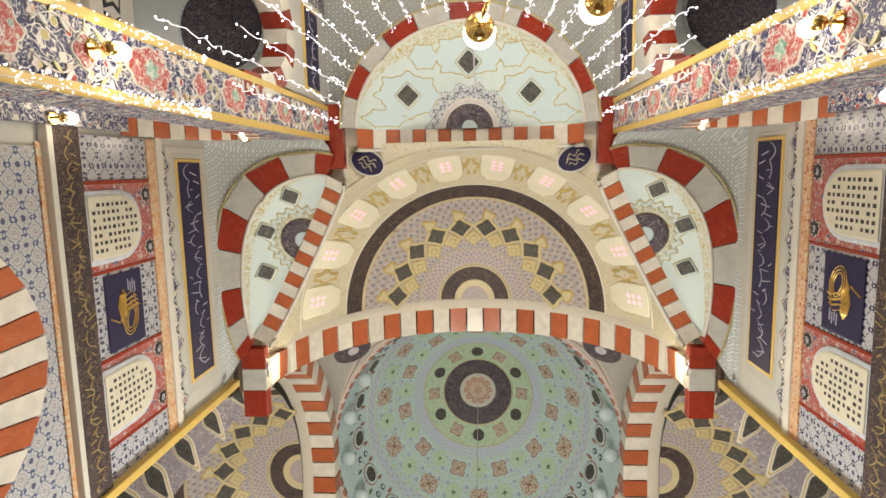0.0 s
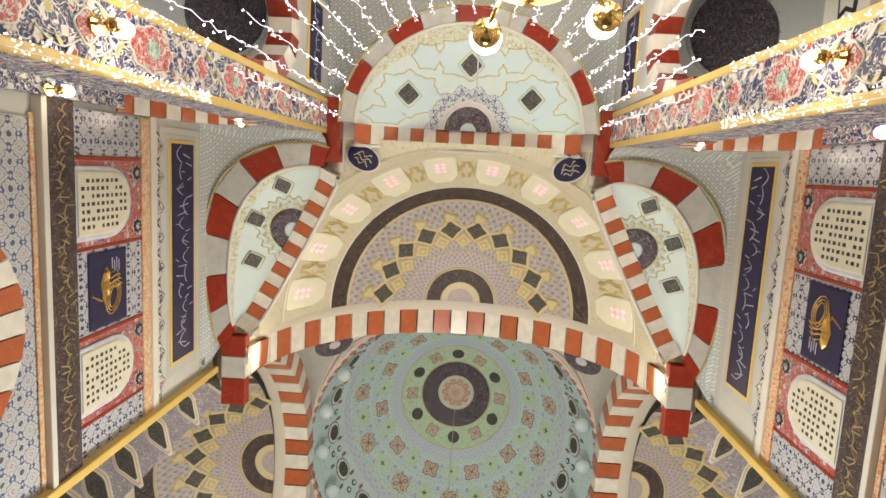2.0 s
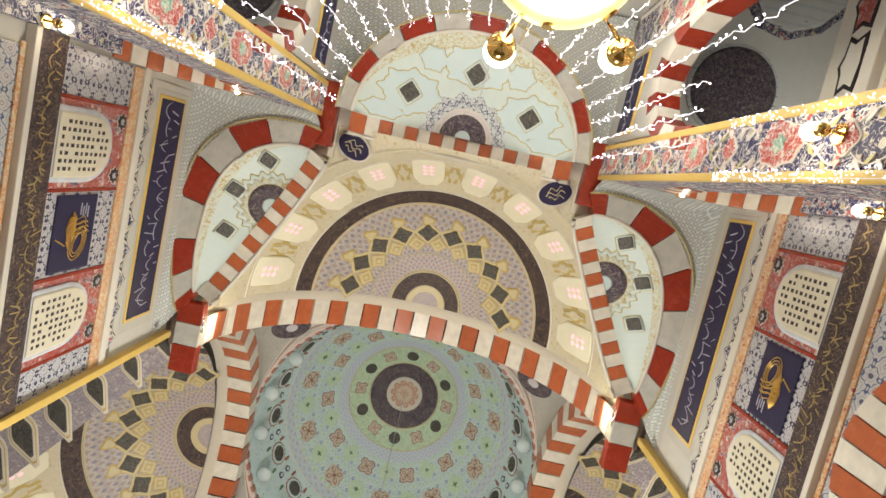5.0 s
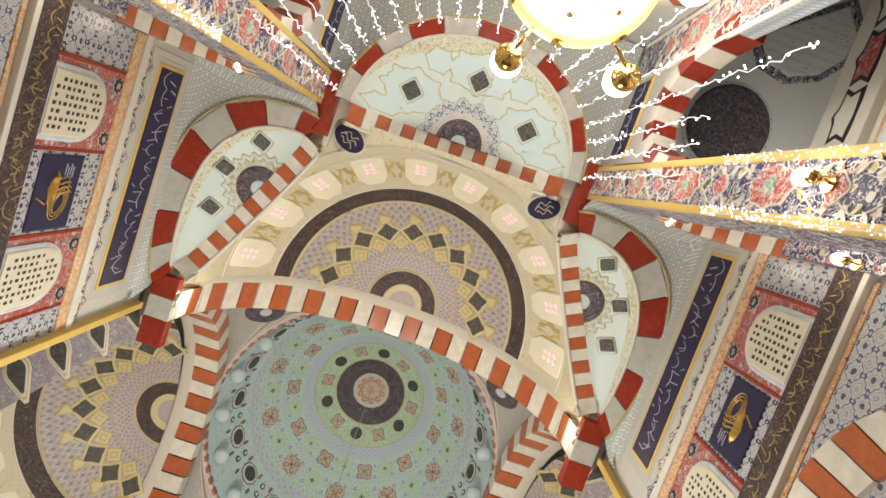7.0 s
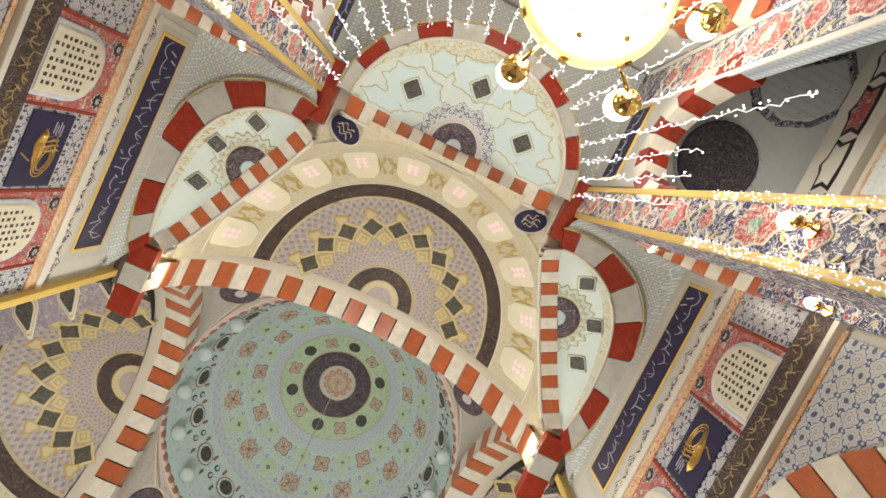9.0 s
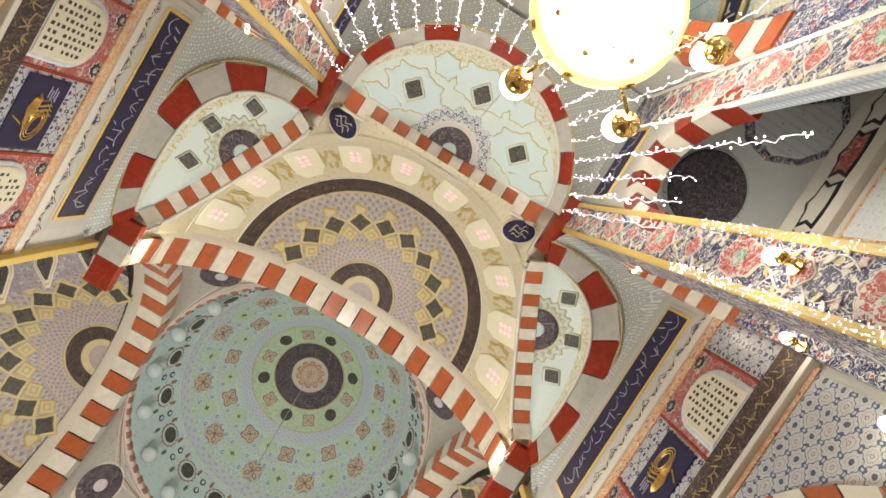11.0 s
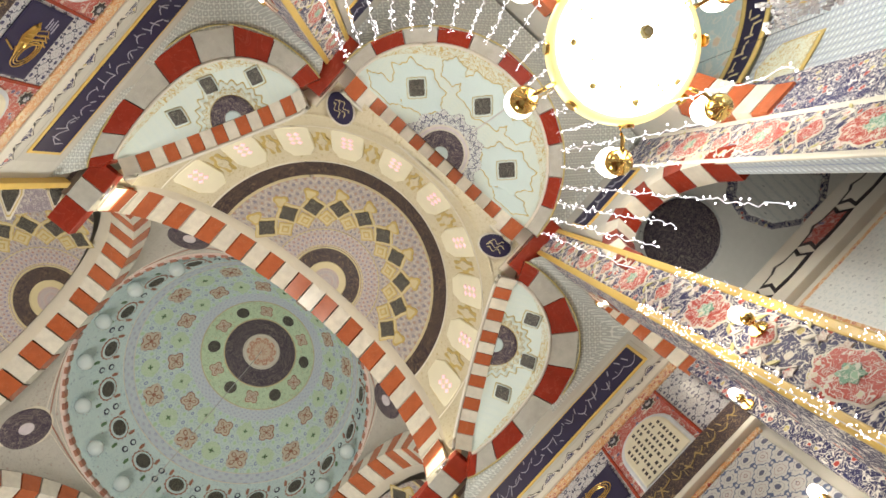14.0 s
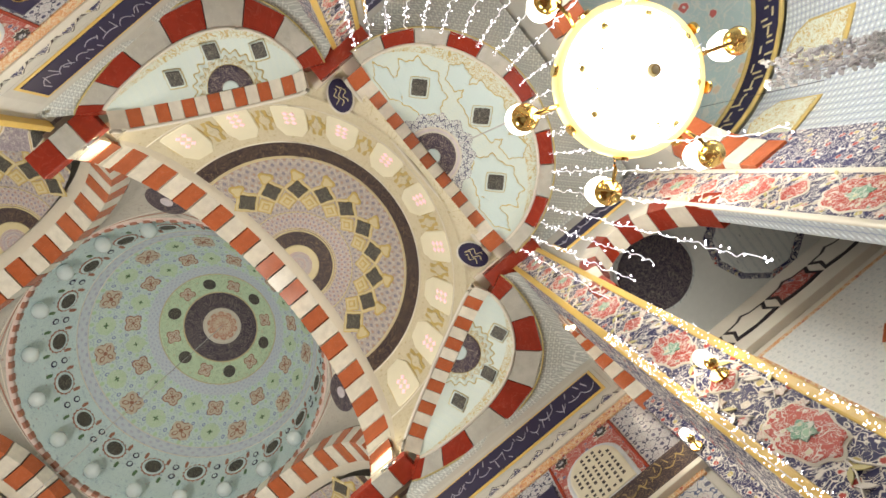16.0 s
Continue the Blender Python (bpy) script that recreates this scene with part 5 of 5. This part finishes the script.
# ---- chandelier ----
ch = root("chandelier", "glowing white glass dish chandelier with gilt rim and six arms", "chandelier", place=CHAND)
piece("dish", lathe("dish", [(0.0, -0.4), (0.14, -0.39), (0.28, -0.34), (0.41, -0.25), (0.51, -0.13), (0.57, 0.0), (0.58, 0.06), (0.56, 0.1)], DISH_GLOW, 48), ch, "glowing white glass dish")
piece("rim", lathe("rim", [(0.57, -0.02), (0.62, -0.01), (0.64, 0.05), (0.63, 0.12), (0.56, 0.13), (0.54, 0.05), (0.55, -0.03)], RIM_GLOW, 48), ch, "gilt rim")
piece("cap", lathe("cap", [(0.6, 0.12), (0.45, 0.2), (0.15, 0.26), (0.06, 0.4), (0.0, 0.42)], BRASS, 32), ch)
for k in range(8):
    a = k * TURN / 8
    pts = []
    for i in range(13):
        u = -0.5 + i / 12
        rr = 0.38 + 0.12 * math.sqrt(max(0.0, 1 - (2 * u) ** 2))
        pts.append((rr * math.cos(a + u * TURN / 8), rr * math.sin(a + u * TURN / 8), float(np.interp(rr, (0.14, 0.28, 0.41, 0.51, 0.57), (-0.39, -0.34, -0.25, -0.13, 0.0))) - 0.012))
    piece("scallop_line", tube("scallop_line", pts, 0.006, GOLD_PAINT, 5), ch)
    piece("boss", lathe("boss", [(0.0, -0.03), (0.02, -0.025), (0.028, -0.01), (0.03, 0.0)], GOLD_PAINT, 10, (0.47 * math.cos(a), 0.47 * math.sin(a), -0.18)), ch)
    piece("edge_leaf", plate("edge_leaf", round_outline(0.05, 12, 0.07), Vector((0.63 * math.cos(a), 0.63 * math.sin(a), 0.0)), Vector((-math.sin(a), math.cos(a), 0)), Vector((0, 0, 1)), Vector((math.cos(a), math.sin(a), 0)), 0.03, BRASS), ch)
piece("finial_disc", lathe("finial_disc", [(0.0, -0.45), (0.05, -0.44), (0.055, -0.41), (0.03, -0.38)], PALE_GOLD, 20), ch)
piece("crescent", tube("crescent", [(0.034 * math.cos(t), 0.034 * math.sin(t), -0.456) for t in (0.6 + 5.0 * i / 16 for i in range(17))], 0.007, GOLD_PAINT, 6), ch, "small gilt crescent")
piece("rod", tube("rod", [(0, 0, 0.4), (0, 0, 3.9)], 0.012, BRASS), ch)
for k in range(6):
    a = math.radians(50) + k * TURN / 6
    d = Vector((math.cos(a), math.sin(a), 0))
    am = piece("arm", tube("arm", [d * 0.6 + Vector((0, 0, 0.06)), d * 0.74 + Vector((0, 0, -0.06)), d * 0.88 + Vector((0, 0, -0.08)), d * 0.93 + Vector((0, 0, 0.0))], 0.018, BRASS), ch)
    c = d * 0.93
    piece("cup", lathe("cup", [(0.0, -0.13), (0.03, -0.125), (0.035, -0.1), (0.08, -0.085), (0.115, -0.03), (0.115, 0.02), (0.085, 0.06), (0.06, 0.07)], BRASS, 20, c), am, "polished brass cup")
    piece("globe", lathe("globe", [(0.06, 0.06), (0.11, 0.1), (0.13, 0.18), (0.11, 0.27), (0.05, 0.32), (0.0, 0.325)], GLASS_GLOW, 20, c), am, "lit white glass shade")
cb = root("chandelier_cable", "thin cable from the half-dome beside the chandelier", "cable", place=(0.1, -0.98, 6.75))
piece("wire", tube("wire", [(0, 0, 0), (0, 0, 3.5)], 0.008, WIRE), cb)

# ---- sconces ----


def sconce(place, d, r=1.0):
    s = root("sconce", "brass wall lamp with a lit white glass shade", "wall lamp", "brass wall lamps", place=place)
    d = Vector(d)
    piece("wall_plate", plate("wall_plate", round_outline(0.06 * r, 16), Vector((0, 0, 0)), d.orthogonal().normalized(), d.cross(d.orthogonal().normalized()), d, 0.02, BRASS), s)
    sa = piece("arm", tube("arm", [(0, 0, 0), d * 0.06 + Vector((0, 0, -0.04)), d * 0.11], 0.012, BRASS), s)
    piece("cup", lathe("cup", [(0.0, -0.05), (0.025, -0.045), (0.04, -0.015), (0.036, 0.02)], BRASS, 16, d * 0.11), sa)
    piece("shade", lathe("shade", [(0.034, 0.02), (0.047, 0.045), (0.052, 0.09), (0.044, 0.125), (0.0, 0.14)], GLASS_GLOW, 16, d * 0.11), sa)
    lamp("sconce_light", Vector(place) + d * 0.3 + Vector((0, 0, 0.12)), 5.5, WARM, 0.06)


for sx in (-1, 1):
    sconce((sx * 1.955, -0.68, 4.85), (-sx, 0, 0))
    sconce((sx * 3.49, -0.5, 6.6), (-sx, 0, 0))
    sconce((sx * 3.53, -0.24, 5.28), (-sx, 0, 0))
    # small spot under the pier arch
    sp = root("spot_lamp", "small round spot lamp under the arch", "lamp", "spots", place=(sx * 2.75, -0.43, 8.95))
    piece("housing", lathe("housing", [(0.035, 0.0), (0.05, 0.02), (0.05, 0.1), (0.0, 0.11)], BRASS, 14), sp)
    piece("lens", lathe("lens", [(0.0, -0.012), (0.025, -0.01), (0.035, 0.0)], GLASS_GLOW, 14), sp)
    lamp("spot_light", (sx * 2.75, -0.38, 8.86), 4, WARM, 0.03)
    # lit brackets at the feet of the great arch
    br = root("arch_spot", "steel bracket with a warm spot at the arch's foot", "lamp", "spots", place=(sx * 3.16, 2.74, 10.32))
    piece("bracket", tube("bracket", [(0, 0, 0), (-sx * 0.05, 0.06, -0.1), (-sx * 0.05, 0.3, -0.12), (0, 0.36, 0)], 0.016, CHROME), br)
    piece("housing", bevel_box("housing", (-0.04, 0.1, -0.13), (0.04, 0.22, -0.06), CHROME, 0.01), br)
    piece("lens", box("lens", (-0.03, 0.11, -0.058), (0.03, 0.21, -0.05), WARM_GLOW), br)
    lamp("arch_spot_light", (sx * 2.98, 2.95, 10.5), 20, (1.0, 0.82, 0.52), 0.05)
    hk = root("hook", "small dark iron ring hook", "hook", "hooks", place=(sx * 1.95, -0.66, 8.35))
    piece("ring", tube("ring", [(-sx * 0.03, 0.035 * math.cos(t), 0.035 * math.sin(t)) for t in (TURN * i / 14 for i in range(15))], 0.007, DARK, 5), hk)
    piece("shank", tube("shank", [(0, 0, 0), (-sx * 0.03, 0, 0)], 0.006, DARK, 5), hk)

# ---- light strings hanging from the half-dome's ring ----


def bulbs(name, places, r, mat):
    vv, ff = [], []
    for p in places:
        b = len(vv)
        p = Vector(p)
        vv += [p + Vector(o) * r for o in ((1, 0, 0), (-1, 0, 0), (0, 1, 0), (0, -1, 0), (0, 0, 1.3), (0, 0, -1.3))]
        ff += [(b + i, b + j, b + k) for i, j, k in ((0, 2, 4), (2, 1, 4), (1, 3, 4), (3, 0, 4), (2, 0, 5), (1, 2, 5), (3, 1, 5), (0, 3, 5))]
    return mesh(name, vv, ff, mat)


rnd = random.Random(21)
for k in range(21):
    t = (k + 0.5) / 21
    a = math.pi * t
    x, y = -1.78 * math.cos(a), -0.55 - 1.55 * math.sin(a)
    top, low = 9.93, 9.93 - rnd.uniform(3.4, 5.2)
    pts, dots = [], []
    z = top
    sway = rnd.uniform(-0.06, 0.06)
    while z > low:
        f = (top - z) / 4
        p = Vector((x + 0.02 * rnd.uniform(-1, 1) + sway * f, y + 0.02 * rnd.uniform(-1, 1), z))
        pts.append(p)
        if rnd.random() < 0.65:
            q = p + Vector((rnd.uniform(-0.035, 0.035), rnd.uniform(-0.035, 0.035), -0.02))
            dots.append(q)
        z -= rnd.uniform(0.07, 0.12)
    st = root("light_string", "hanging string of tiny white lights", "light string", "hanging light strings")
    piece("wire", tube("wire", pts, 0.003, WIRE_GLOW, 4), st)
    tagged(piece("bulb_cluster", bulbs("bulb_cluster", dots, 0.0085, BULB), st), kind="stuff")
for sx in (-1, 1):
    dots, pts = [], []
    for k in range(480):
        z = 6.2 - 3.4 * rnd.random() ** 1.3
        dots.append((sx * (1.93 - 0.02 * rnd.random()), rnd.choice((-0.85, -0.46, -0.46)) + rnd.uniform(-0.04, 0.04), z))
    for k in range(60):
        pts.append((sx * 1.925, -0.44, 2.6 + 0.06 * k))
    st = root("light_string", "string of tiny white lights wound on the pier", "light string", "hanging light strings")
    piece("wire", tube("wire", pts, 0.003, WIRE, 4), st)
    tagged(piece("bulb_cluster", bulbs("bulb_cluster", dots, 0.0036, BULB), st), kind="stuff")

# crystal garland in the apse
CRYSTAL = plain("crystal", (0.7, 0.7, 0.72), 0.08, 0.3, bump=0)
gar = root("crystal_garland", "heavy garland of grey cut-glass crystals", "crystal garland", place=(1.4, -3.0, 6.0))
for k in range(9):
    f = k / 8
    line = [Vector((0.35 * u - 0.55 * (1 - u) * 0.6, -0.75 * u + 0.35 * (1 - u) - 0.12 * math.sin(math.pi * u), -0.35 * math.sin(math.pi * u))) + Vector((0.16 * (f - 0.5), 0.1 * (f - 0.5), 0.12 * math.cos(7 * f))) for u in (i / 24 for i in range(25))]
    piece("strand", tube("strand", line, 0.004, WIRE, 4), gar)
    tagged(piece("crystal_cluster", bulbs("crystal_cluster", [p + Vector((rnd.uniform(-0.03, 0.03), rnd.uniform(-0.03, 0.03), -0.02)) for p in line for _ in range(3)], 0.022, CRYSTAL), gar), kind="stuff")
piece("cord", tube("cord", [(0.0, 0.0, 0.1), (0.0, 0.0, 3.9)], 0.003, DARK, 4), gar)
